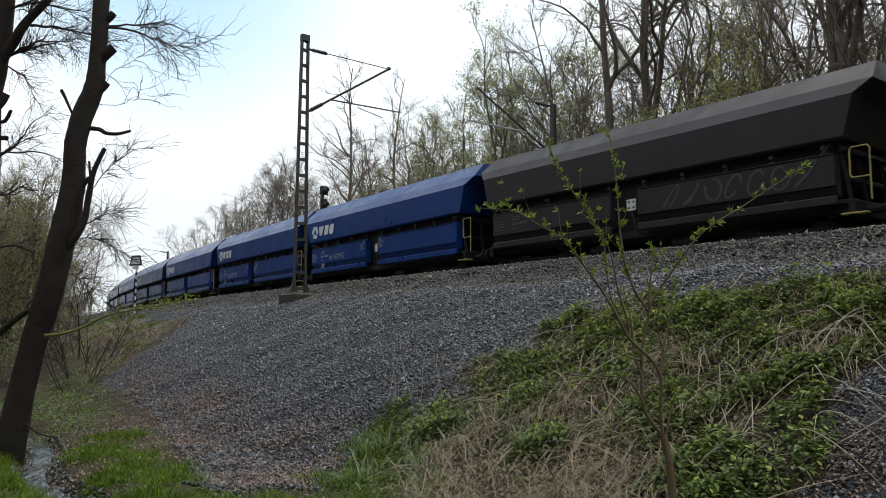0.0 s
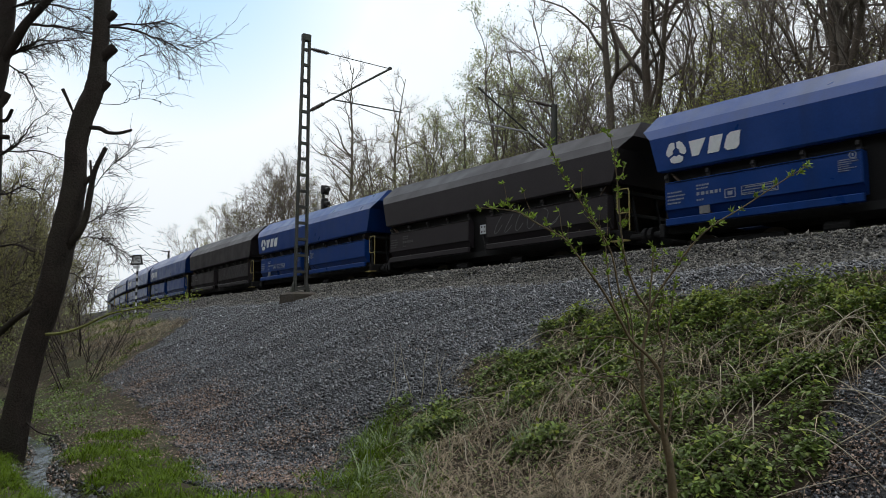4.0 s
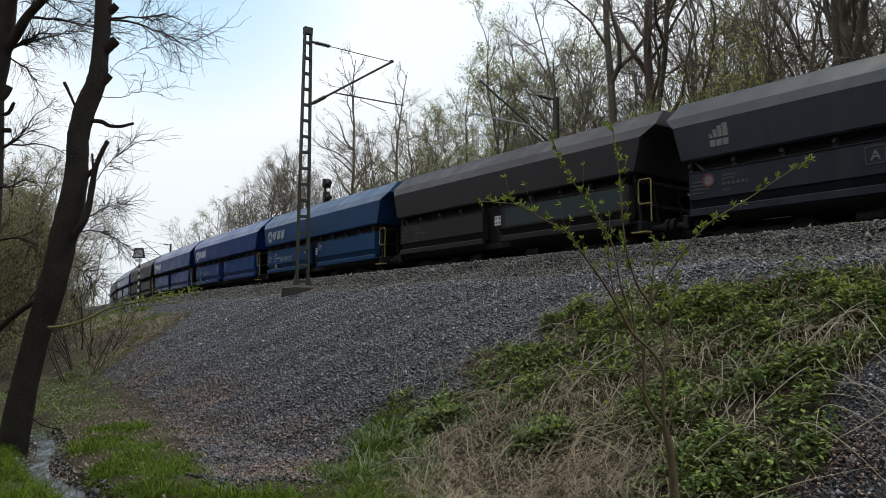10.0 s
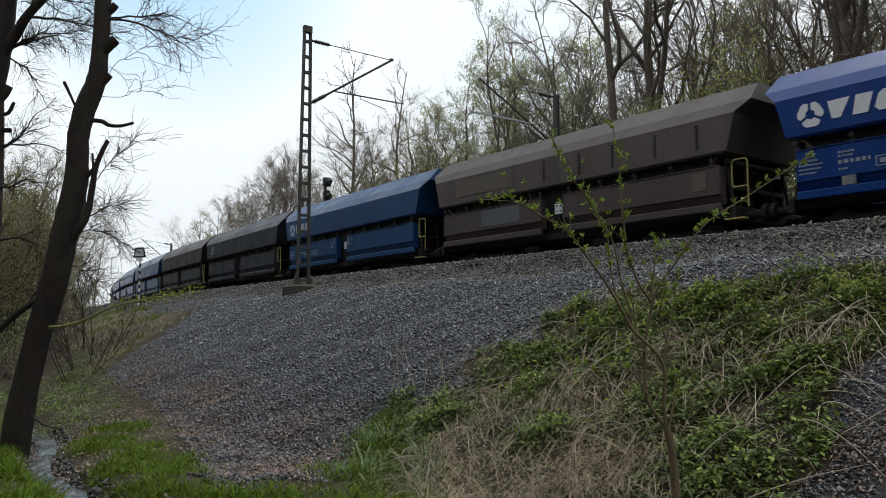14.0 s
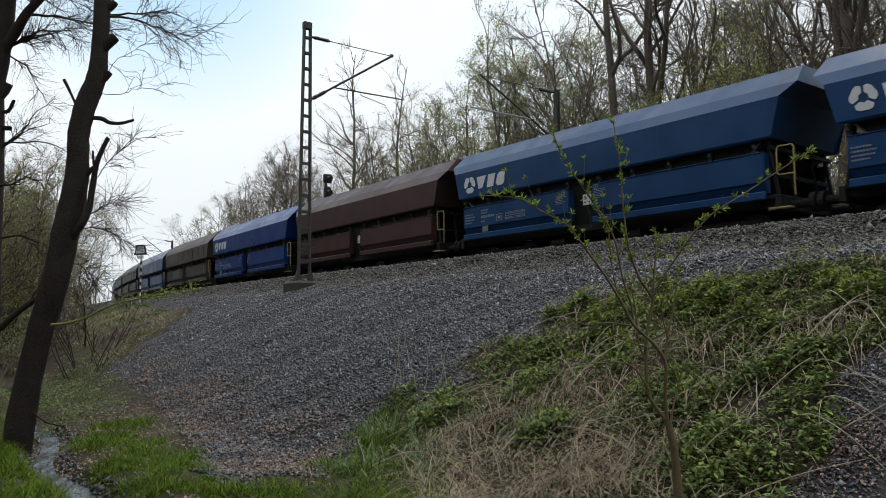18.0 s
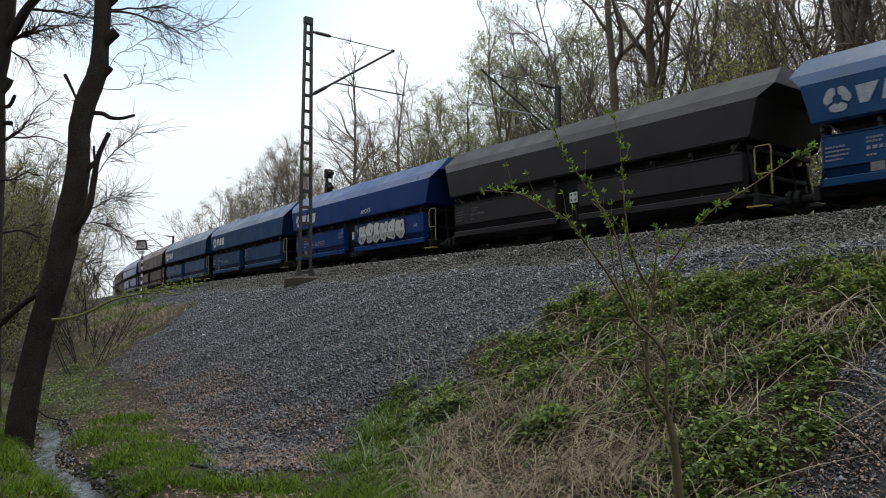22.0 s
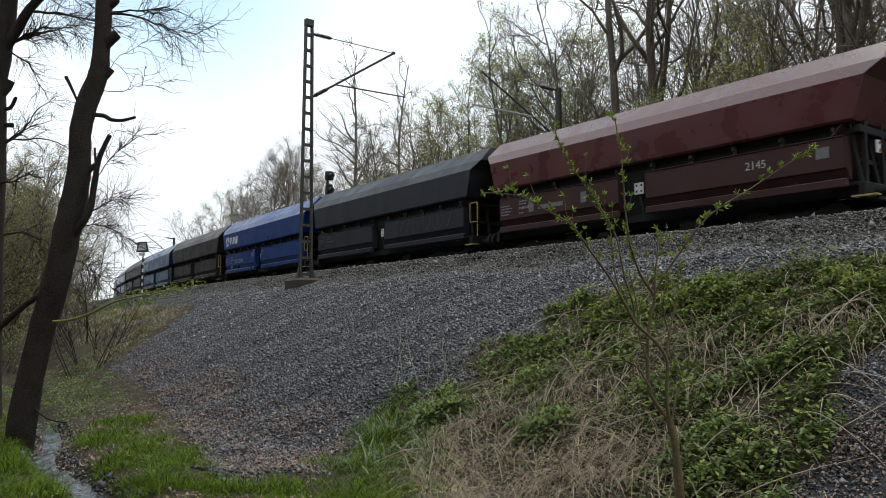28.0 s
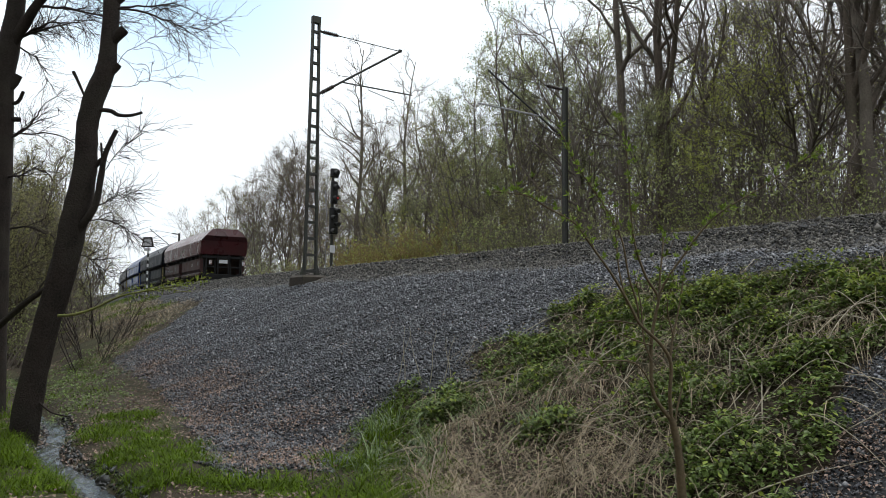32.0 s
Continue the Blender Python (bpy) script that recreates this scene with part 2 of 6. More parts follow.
    "silver": mat("silver_spray_paint", (0.50, 0.52, 0.52), 0.55, vary=0.18, scale=3, fine=20, bump=0.0),
    "teal": mat("faded_teal_spray_paint", (0.018, 0.030, 0.034), 0.6, vary=0.3, scale=2, fine=20, bump=0.0),
    "grey_spray": mat("faded_grey_spray_paint", (0.16, 0.16, 0.165), 0.6, vary=0.3, scale=2, fine=20, bump=0.0),
    "young_leaf": mat("bright_young_leaf", (0.20, 0.285, 0.045), 0.5, vary=0.3, scale=1.5, fine=9, bump=0.0, each=0.45, thin=0.4, spec=0.2),
    "sky_screen": mat("sky_screen_wood", (0.06, 0.058, 0.04), 0.95, vary=0.5, scale=0.4, fine=3, bump=0.5),
    "patch": mat("brown_patch_paint", (0.085, 0.068, 0.056), 0.6, vary=0.25, scale=2, fine=20, bump=0.0),
    "bracket": mat("dusty_grey_steel", (0.038, 0.036, 0.037), 0.7, vary=0.4, scale=5, fine=40, bump=0.2, spec=0.3),
    "slope": mat("rusty_dusty_sheet", (0.085, 0.062, 0.048), 0.8, vary=0.45, scale=3, fine=30, bump=0.2, stain=(0.03, 0.025, 0.022), stain_amount=0.7, spec=0.2),
    "dusty": mat("dusty_brown_paint", (0.070, 0.054, 0.050), 0.6, vary=0.25, scale=1.3, fine=25, bump=0.05, stain=(0.05, 0.042, 0.04), stain_amount=0.6, spec=0.25, streak=True),
    "dull_white": mat("worn_white_lettering", (0.30, 0.33, 0.38), 0.6, vary=0.3, scale=6, fine=40, bump=0.0),
    "water": mat("stream_water", (0.02, 0.02, 0.017), 0.03, vary=0.2, scale=3, fine=16, bump=1.0),
}


# ---- building helpers ----
def part(name, bm, material, parent=None, label=""):
    me = bpy.data.meshes.new(name)
    bm.to_mesh(me)
    bm.free()
    me.materials.append(material)
    ob = new(name, me)
    ob.parent = parent
    if label:
        ob["label"] = label
    return ob


def raw(name, verts, faces, material, parent=None, label="", smooth=False):
    """A mesh object from arrays of vertices and of equally long faces."""
    me = bpy.data.meshes.new(name)
    v = np.asarray(verts, dtype=np.float32).reshape(-1, 3)
    fa = np.asarray(faces, dtype=np.int32)
    k = fa.shape[1]
    me.vertices.add(len(v))
    me.vertices.foreach_set("co", v.ravel())
    me.loops.add(fa.size)
    me.loops.foreach_set("vertex_index", fa.ravel())
    me.polygons.add(len(fa))
    me.polygons.foreach_set("loop_start", np.arange(0, fa.size, k, dtype=np.int32))
    me.polygons.foreach_set("loop_total", np.full(len(fa), k, dtype=np.int32))
    me.update(calc_edges=True)
    if smooth:
        me.polygons.foreach_set("use_smooth", np.ones(len(fa), dtype=bool))
    me.materials.append(material)
    ob = new(name, me)
    ob.parent = parent
    if label:
        ob["label"] = label
    return ob


def thing(name, label, category, group="", kind="", at=None):
    ob = new(name)
    ob.empty_display_size = 0.2
    if at:
        ob.matrix_basis = at
    return tagged(ob, label, category, group, kind)


def box(bm, x0, x1, y0, y1, z0, z1, bevel=0.0):
    r = bmesh.ops.create_cube(bm, size=1.0, matrix=Matrix.LocRotScale(((x0 + x1) / 2, (y0 + y1) / 2, (z0 + z1) / 2), None, (abs(x1 - x0), abs(y1 - y0), abs(z1 - z0))))
    if bevel:
        edges = list({e for v in r["verts"] for e in v.link_edges})
        bmesh.ops.bevel(bm, geom=edges, offset=bevel, segments=1, affect="EDGES")
    return bm


def rod(bm, a, b, r0, r1=None, k=8):
    a, b = Vector(a), Vector(b)
    d = b - a
    m = Matrix.Translation((a + b) / 2) @ d.to_track_quat("Z", "Y").to_matrix().to_4x4()
    bmesh.ops.create_cone(bm, cap_ends=True, segments=k, radius1=r0, radius2=r0 if r1 is None else r1, depth=d.length, matrix=m)
    return bm


def bent(bm, pts, r, k=6):
    for a, b in zip(pts[:-1], pts[1:]):
        rod(bm, a, b, r, k=k)
    return bm


def loft(bm, rings, caps=True):
    """Skin a row of rings of equally many points."""
    vs = [[bm.verts.new(p) for p in ring] for ring in rings]
    k = len(vs[0])
    for a, b in zip(vs[:-1], vs[1:]):
        for i in range(k):
            bm.faces.new((a[i], a[(i + 1) % k], b[(i + 1) % k], b[i]))
    if caps:
        bm.faces.new(list(reversed(vs[0])))
        bm.faces.new(vs[-1])
    bmesh.ops.recalc_face_normals(bm, faces=bm.faces)
    return bm


# ---- the line: s runs along the rails in the train's direction, u across them, away from the camera ----
D0, HEAD, KAPPA, S_CURVE = 17.797, radians(38.23), 0.0026, 7.28
DIR0 = np.array((-math.sin(HEAD), math.cos(HEAD)))
NOR0 = np.array((math.cos(HEAD), math.sin(HEAD)))
S_END = 480.0


def line(s, u=0.0):
    """Place (x, y) of the points (s, u), for numbers or arrays."""
    s, u = np.asarray(s, dtype=float), np.asarray(u, dtype=float)
    a = np.clip(s, None, S_END) - S_CURVE
    phi = np.where(a > 0, a, 0) * KAPPA
    over = np.where(s > S_END, s - S_END, 0)
    along = np.where(a > 0, np.sin(phi) / KAPPA, a) + over * np.cos(phi) + S_CURVE
    side = (1 - np.cos(phi)) / KAPPA + over * np.sin(phi)
    x = D0 * NOR0[0] + along * DIR0[0] + side * NOR0[0]
    y = D0 * NOR0[1] + along * DIR0[1] + side * NOR0[1]
    nx, ny = NOR0[0] * np.cos(phi) - DIR0[0] * np.sin(phi), NOR0[1] * np.cos(phi) - DIR0[1] * np.sin(phi)
    return x + u * nx, y + u * ny


def heading(s):
    """Degrees by which the x axis must turn to lie along the rails at s."""
    return math.degrees(HEAD - max(0.0, min(s, S_END) - S_CURVE) * KAPPA) + 90


def on_line(s, u, z, turn=0.0):
    x, y = line(s, u)
    return pose(float(x), float(y), z, 0, 0, heading(s) + turn)

# ---- ground ----
def smooth(a, b, x):
    t = np.clip((np.asarray(x, dtype=float) - a) / (b - a), 0, 1)
    return t * t * (3 - 2 * t)


def wave(x, y, f, seed=0.0):
    """A cheap smooth unevenness."""
    return (np.sin(x * f + seed) * np.cos(y * f * 1.3 + seed * 2.1) + 0.5 * np.sin(x * f * 2.3 + y * f * 1.7 + seed * 3.3)) / 1.5


def creek_u(s):
    return -15.1 + (s - 11.9) * 0.115 + 0.18 * np.sin(s * 0.9)


PROFILE_U = np.array((-400, -60, -30, -19, -16.5, -13.6, -12.4, -11.4, -6.9, -6.4, -6.1, -5.6, -2.0, 2.0, 2.7, 3.4, 6.0, 12, 30, 80, 400.0))
PROFILE_Z = np.array((-2.0, -2.6, -3.0, -3.2, -3.35, -3.45, -3.35, -2.95, -0.66, -0.48, -0.34, 0.02, -0.10, -0.12, -0.45, -0.50, -0.1, 0.9, 3.4, 9.0, 16.0))


def ground_z(s, u):
    s, u = np.asarray(s, dtype=float), np.asarray(u, dtype=float)
    z = np.interp(u, PROFILE_U, PROFILE_Z)
    away = np.where((u > -5.8) & (u < 3.0), 0.0, 1.0)
    z = z + away * (0.05 * wave(s, u, 0.9, 1.0) + 0.03 * wave(s, u, 2.7, 4.0))
    # beyond the fill the slope is met by a rough bank
    bank = smooth(26, 34, s - (u + 9) * 1.2) * smooth(-15.0, -11.0, u) * (1 - smooth(-9.5, -7.0, u))
    z = z + 0.35 * bank
    near = np.exp(-((u - creek_u(s)) / 0.36) ** 2) * smooth(4.0, 6.5, s)
    return z - 0.34 * near


def spread(lo, hi, mids):
    """Steps that are fine in the middle of the plan and grow outwards."""
    a = [mids[0]]
    st = mids[2]
    while a[-1] < mids[1]:
        a.append(a[-1] + st)
    d = st
    while a[-1] < hi:
        d *= 1.25
        a.append(a[-1] + d)
    b, d = [mids[0]], st
    while b[-1] > lo:
        d *= 1.25
        b.append(b[-1] - d)
    return np.array(list(reversed(b[1:])) + a)


gs, gu = spread(-3000, 3000, (-12, 90, 0.35)), spread(-3000, 380, (-20, 10, 0.2))
S2, U2 = np.meshgrid(gs, gu, indexing="ij")
GX, GY = line(np.clip(S2, -3000, 3000), U2)
GZ = ground_z(S2, U2)
ns, nu = len(gs), len(gu)
idx = np.arange(ns * nu).reshape(ns, nu)
quads = np.stack((idx[:-1, :-1], idx[1:, :-1], idx[1:, 1:], idx[:-1, 1:]), -1).reshape(-1, 4)
ground = raw("ground", np.stack((GX, GY, GZ), -1).reshape(-1, 3), quads, M["soil"], smooth=True)
tagged(ground, "leafy brown soil of the railway embankment and wood", "ground", kind="structure")
ground.data.materials.append(M["gravel"])
qs, qu = (S2[:-1, :-1] + 0.15).ravel(), (U2[:-1, :-1] + 0.1).ravel()


FILL = ((27.6, -8.0), (26.3, -9.2), (25.3, -10.5), (24.5, -11.4), (17.5, -12.0), (12.9, -13.0), (9.2, -14.2), (8.6, -13.9), (9.0, -13.3), (7.9, -13.1),
        (9.0, -12.2), (10.0, -10.9), (8.7, -10.5), (9.8, -9.5), (8.6, -9.2), (9.6, -8.3), (8.8, -8.2), (8.4, -7.6), (6.9, -7.5), (5.4, -7.3), (4.7, -7.1), (-20, -7.0), (-20, -6.3), (29, -6.3))
CORNER = ((3.7, -9.0), (3.8, -9.9), (3.5, -10.7), (3.6, -10.9), (3.3, -11.8), (-4, -11.8), (-4, -8.8))


def inside(poly, s, u):
    """Which of the points lie in the outline."""
    hit = np.zeros(np.shape(s), dtype=bool)
    for (s0, u0), (s1, u1) in zip(poly, poly[1:] + poly[:1]):
        if u0 != u1:
            hit ^= ((u0 > u) != (u1 > u)) & (s < (s1 - s0) * (u - u0) / (u1 - u0) + s0)
    return hit


def gravel_mask(s, u):
    """True where broken stone covers the ground."""
    s, u = np.asarray(s, dtype=float), np.asarray(u, dtype=float)
    js = s + 0.22 * wave(s, u, 2.3, 2.0) + 0.12 * wave(s, u, 7.1, 5.0)
    ju = u + 0.15 * wave(u, s, 2.9, 1.0) + 0.10 * wave(s, u, 8.3, 3.0)
    top = (u > -6.6) & (u < 3.2)
    return top | inside(FILL, js, ju) | inside(CORNER, js, ju) | ((ju > -7.6) & (u < -6.3) & (s > 25))


gm = gravel_mask(qs, qu)
ground.data.polygons.foreach_set("material_index", gm.astype(np.int32))


def scatter_points(n, s0, s1, u0, u1, keep, seed):
    rng = np.random.default_rng(seed)
    s, u = rng.uniform(s0, s1, n), rng.uniform(u0, u1, n)
    k = keep(s, u, rng)
    return s[k], u[k], rng


CHIP = np.array(((1, 0, 0), (-0.5, 0.87, 0), (-0.5, -0.87, 0), (0.1, 0, 0.9), (-0.1, 0, -0.9)), dtype=np.float32)
CHIP_F = np.array(((0, 1, 3), (1, 2, 3), (2, 0, 3), (1, 0, 4), (2, 1, 4), (0, 2, 4)), dtype=np.int32)


def turns(n, rng):
    q = rng.normal(size=(n, 4))
    q /= np.linalg.norm(q, axis=1)[:, None]
    w, x, y, z = q.T
    return np.stack((np.stack((1 - 2 * (y * y + z * z), 2 * (x * y - w * z), 2 * (x * z + w * y)), -1),
                     np.stack((2 * (x * y + w * z), 1 - 2 * (x * x + z * z), 2 * (y * z - w * x)), -1),
                     np.stack((2 * (x * z - w * y), 2 * (y * z + w * x), 1 - 2 * (x * x + y * y)), -1)), 1)


def stones(name, s, u, rng, size, material, label):
    n = len(s)
    x, y = line(s, u)
    z = ground_z(s, u)
    sc = size * rng.lognormal(0, 0.32, (n, 1, 1)) * rng.uniform(0.55, 1.1, (n, 1, 3))
    v = CHIP[None] * sc * rng.uniform(0.7, 1.3, (n, 5, 1))
    v = np.einsum("nij,nkj->nki", turns(n, rng), v)
    v += np.stack((x, y, z + 0.2 * size), -1)[:, None]
    f = CHIP_F[None] + (np.arange(n) * 5)[:, None, None]
    ob = raw(name, v.reshape(-1, 3), f.reshape(-1, 3), material)
    return tagged(ob, label, "ballast", kind="stuff")


s_, u_, rg = scatter_points(250000, -2, 34, -14.4, -6.45, lambda s, u, r: gravel_mask(s, u) & (r.uniform(0, 1, len(s)) < 1.2 - 0.028 * (s - 8)), 3)
far_ = (s_ > 5.0) | (u_ > -8.6)
stones("slate_ballast", s_[far_], u_[far_], rg, 0.028, M["stone"], "blue-grey broken slate ballast on the embankment slope")
s_, u_, rg = scatter_points(14000, 1.5, 4.6, -12, -8.8, lambda s, u, r: gravel_mask(s, u), 5)
stones("fine_ballast", s_, u_, rg, 0.019, M["stone"], "fine broken slate among dead leaves")
# a few pale-coloured stones stand for glints on the slate
s_, u_, rg = scatter_points(9500, 2, 30, -13.5, -6.45, lambda s, u, r: gravel_mask(s, u), 6)
stones("glint_ballast", s_, u_, rg, 0.030, M["stone_glint"], "broken slate stones coloured pale to stand for glints on the slope")
s_, u_, rg = scatter_points(64000, 0, 46, -6.6, -5.4, lambda s, u, r: gravel_mask(s, u) & (r.uniform(0, 1, len(s)) < 1.25 - 0.022 * s), 4)
stones("track_ballast", s_, u_, rg, 0.031, M["stone_b"], "brown-grey weathered ballast stones beside the track")


# ---- rails and sleepers ----
def rail_line(name, u):
    ss = np.concatenate((np.arange(-60, 160, 4.0), np.arange(160, 420, 8.0)))
    prof = ((-0.07, -0.17), (0.07, -0.17), (0.02, -0.13), (0.035, -0.03), (0.035, 0.0), (-0.035, 0.0), (-0.035, -0.03), (-0.02, -0.13))
    bm = bmesh.new()
    rings = []
    for s in ss:
        ring = []
        for du, z in prof:
            x, y = line(s, u + du)
            ring.append((float(x), float(y), z))
        rings.append(ring)
    loft(bm, rings)
    return tagged(part(name, bm, M["rail"]), "rusty steel running rail on the ballast", "rail", "rails", "structure")


for u in (-0.72, 0.72, -4.47, -3.03):
    rail_line("rail", u)


# ---- the stream ----
cs, cw = np.meshgrid(np.arange(4.5, 30, 0.055), np.linspace(-0.15, 0.15, 9), indexing="ij")
cx, cy = line(cs, creek_u(cs) + cw)
cz = ground_z(cs, creek_u(cs)) + 0.09 + 0.010 * wave(cs, cw * 1.6, 17.0, 1.0) + 0.006 * wave(cs, cw, 39.0, 3.0)
ci = np.arange(cs.size).reshape(cs.shape)
water = raw("water", np.stack((cx, cy, cz), -1).reshape(-1, 3), np.stack((ci[:-1, :-1], ci[1:, :-1], ci[1:, 1:], ci[:-1, 1:]), -1).reshape(-1, 4), M["water"], smooth=True)
tagged(water, "shallow running stream water with bright sky glints", "stream", kind="structure")
s_, u_, rg = scatter_points(6500, 6, 17, -16.2, -13.8, lambda s, u, r: np.abs(u - creek_u(s)) * r.uniform(0.7, 1.3, len(s)) > 0.13, 8)
near_ = np.abs(u_ - creek_u(s_)) < 0.36
s_, u_ = s_[near_], u_[near_]
stones("stream_stones", s_, u_, rg, 0.045, M["wet"], "dark wet stones along the stream")

# ---- the train: local x forward, y towards the camera's side ----
L_WAGON = 12.54
Z_TOP, Z_MID, Z_FOLD, Z_BOT = 4.13, 3.664, 3.368, 2.47


def hopper_body(bm):
    # height, half width and how far the end sheet stands back: a lip under the roof, then a tucked-in end
    levels = ((Z_BOT, 1.46, 0.80), (Z_BOT + 0.05, 1.50, 0.70), (Z_FOLD, 1.50, 0.477), (Z_MID, 1.302, 0.147), (Z_TOP, 0.82, 0.25), (Z_TOP, 0.78, 0.29), (3.80, 0.78, 0.35))
    rings = []
    for z, hw, ins in levels:
        e, d, q = L_WAGON / 2 - ins, 0.10 if z < 2.6 else 0.0, hw - 0.05
        rings.append([(e, hw, z), (-e, hw, z), (-e + d, q, z), (-e + d, -q, z), (-e, -hw, z), (e, -hw, z), (e - d, -q, z), (e - d, q, z)])
    loft(bm, rings)
    return bm


def text_mesh(words, size, shear=0.0, bold=0.0):
    cu = bpy.data.curves.new("letters", "FONT")
    cu.body, cu.size, cu.shear, cu.offset = words, size, shear, bold
    ob = bpy.data.objects.new("letters", cu)
    scene.collection.objects.link(ob)
    me = bpy.data.meshes.new_from_object(ob.evaluated_get(bpy.context.evaluated_depsgraph_get()))
    bpy.data.objects.remove(ob)
    return me


def bar_plate(bm, x0, x1, z0, z1, y, lean=0.0):
    """A thin painted bar on the camera's side; x runs from the front end backwards."""
    a = L_WAGON / 2
    pts = [(a - x0, z0), (a - x1, z0), (a - x1 - lean, z1), (a - x0 - lean, z1)]
    f = [bm.verts.new((px, y, pz)) for px, pz in pts]
    b = [bm.verts.new((px, y - 0.01, pz)) for px, pz in pts]
    bm.faces.new(f)
    for i in range(4):
        bm.faces.new((f[i], b[i], b[(i + 1) % 4], f[(i + 1) % 4]))
    return bm


def bogie(parent, x):
    bo = part("bogie", box(box(bmesh.new(), x - 1.25, x + 1.25, 0.92, 1.06, 0.42, 0.78, 0.03), x - 0.3, x + 0.3, -0.95, 0.95, 0.45, 0.85, 0.02), M["under"], parent)
    bm = bmesh.new()
    box(bm, x - 1.25, x + 1.25, -1.06, -0.92, 0.42, 0.78, 0.03)
    part("side_frame", bm, M["under"], bo)
    for dx in (-0.9, 0.9):
        bm = bmesh.new()
        rod(bm, (x + dx, -0.82, 0.46), (x + dx, -0.68, 0.46), 0.46, k=20)
        rod(bm, (x + dx, 0.68, 0.46), (x + dx, 0.82, 0.46), 0.46, k=20)
        rod(bm, (x + dx, -0.9, 0.46), (x + dx, 0.9, 0.46), 0.08, k=8)
        part("wheelset", bm, M["wheel"], bo)
    return bo


def wagon(paint, label):
    a = L_WAGON / 2
    flap_paint = {"red": "brown", "beige": "dusty"}.get(paint, paint)
    w = thing("hopper_wagon", label, "freight wagon", "hopper wagons of the train")
    part("hopper_body", hopper_body(bmesh.new()), M[paint], w)
    bm = bmesh.new()
    # the inner hopper, drawn in below the body
    loft(bm, [[(a - 2.6, 1.1, 1.1), (-a + 2.6, 1.1, 1.1), (-a + 2.6, -1.1, 1.1), (a - 2.6, -1.1, 1.1)], [(a - 0.95, 1.3, Z_BOT + 0.02), (-a + 0.95, 1.3, Z_BOT + 0.02), (-a + 0.95, -1.3, Z_BOT + 0.02), (a - 0.95, -1.3, Z_BOT + 0.02)]])
    part("discharge_hopper", bm, M["under"], w)
    for side in (1, -1):
        for x0, x1 in ((0.88, 5.64), (6.52, 11.62)):
            bm = bmesh.new()
            xa, xb = a - x1, a - x0
            loft(bm, [[(xb, side * 1.22, z), (xa, side * 1.22, z), (xa, side * y, z), (xb, side * y, z)] for z, y in ((1.30, 1.30), (1.50, 1.41), (1.53, 1.45), (2.17, 1.45), (2.19, 1.43))])
            fl = part("side_flap", bm, M[flap_paint], w)
            bm = box(bmesh.new(), xa, xb, side * 1.36, side * 1.47, 1.13, 1.315, 0.02)
            part("sill", bm, M[flap_paint], fl)
            bm = box(bmesh.new(), xa + 0.01, xb - 0.01, side * 1.42, side * 1.472, 2.185, 2.208, 0.005)
            part("flap_rim", bm, M[flap_paint], fl)
            for xe in (xa + 0.02, xb - 0.05):
                part("edge_strip", box(bmesh.new(), xe, xe + 0.03, side * 1.42, side * 1.462, 1.54, 2.18, 0.005), M[flap_paint], fl)
        for i in range(10):
            x = a - 0.87 - i * 1.165
            bm = box(box(bmesh.new(), x - 0.05, x + 0.05, side * 1.25, side * 1.36, 2.18, 2.46, 0.015), x - 0.045, x + 0.045, side * 1.36, side * 1.42, 2.31, 2.41, 0.015)
            part("hinge_bracket", bm, M["bracket"], w)
        bm = box(bmesh.new(), -5.6, 5.6, side * 0.9, side * 1.22, 0.98, 1.16)
        part("solebar", bm, M["under"], w)
        for e in (1, -1):
            bm = rod(rod(bmesh.new(), (e * (a - 0.62), side * 0.875, 1.03), (e * (a - 0.14), side * 0.875, 1.03), 0.10, k=12), (e * (a - 0.14), side * 0.875, 1.03), (e * (a - 0.02), side * 0.875, 1.03), 0.22, k=16)
            part("buffer", bm, M["under"], w)
    for e in (1, -1):
        bm = box(bmesh.new(), e * (a - 0.75), e * (a - 0.60), -1.35, 1.35, 0.88, 1.22, 0.02)
        part("headstock", bm, M["under"], w)
        bm = bmesh.new()
        for y in (-1.2, -0.5, 0.5, 1.2):
            rod(bm, (e * (a - 0.72), y, 1.15), (e * (a - 0.95), y, 2.48), 0.05, k=6)
        box(bm, e * (a - 0.72), e * (a - 1.35), -1.3, 1.3, 1.16, 1.24)
        part("end_frame", bm, M["under"], w)
        # the sloping end sheet of the inner hopper, rusty and dusty
        bm = loft(bmesh.new(), [[(e * (a - x), y, z) for x, y, z in ((2.15, -1.34, 1.26), (2.20, -1.34, 1.26), (2.20, 1.34, 1.26), (2.15, 1.34, 1.26))], [(e * (a - x), y, z) for x, y, z in ((0.98, -1.40, 2.46), (1.03, -1.40, 2.46), (1.03, 1.40, 2.46), (0.98, 1.40, 2.46))]])
        part("end_slope", bm, M["slope"], w, "rusty sloping hopper end sheet")
        for z, y0 in ((1.70, 1.1), (2.30, 1.3)):
            part("end_brace", box(bmesh.new(), e * (a - 0.80), e * (a - 0.90), -y0, y0, z - 0.05, z + 0.05, 0.01), M["under"], w)
        bogie(w, e * (a - 2.45))
    for x in (-1.6, 1.1):
        part("brake_cylinder", rod(bmesh.new(), (x, 1.0, 0.74), (x + 0.55, 1.0, 0.74), 0.16, k=14), M["under"], w)
    part("brake_lever", bent(bmesh.new(), [(a - 6.35, 1.30, 1.05), (a - 6.35, 1.36, 1.40), (a - 6.30, 1.40, 1.62)], 0.018), M["bracket"], w)
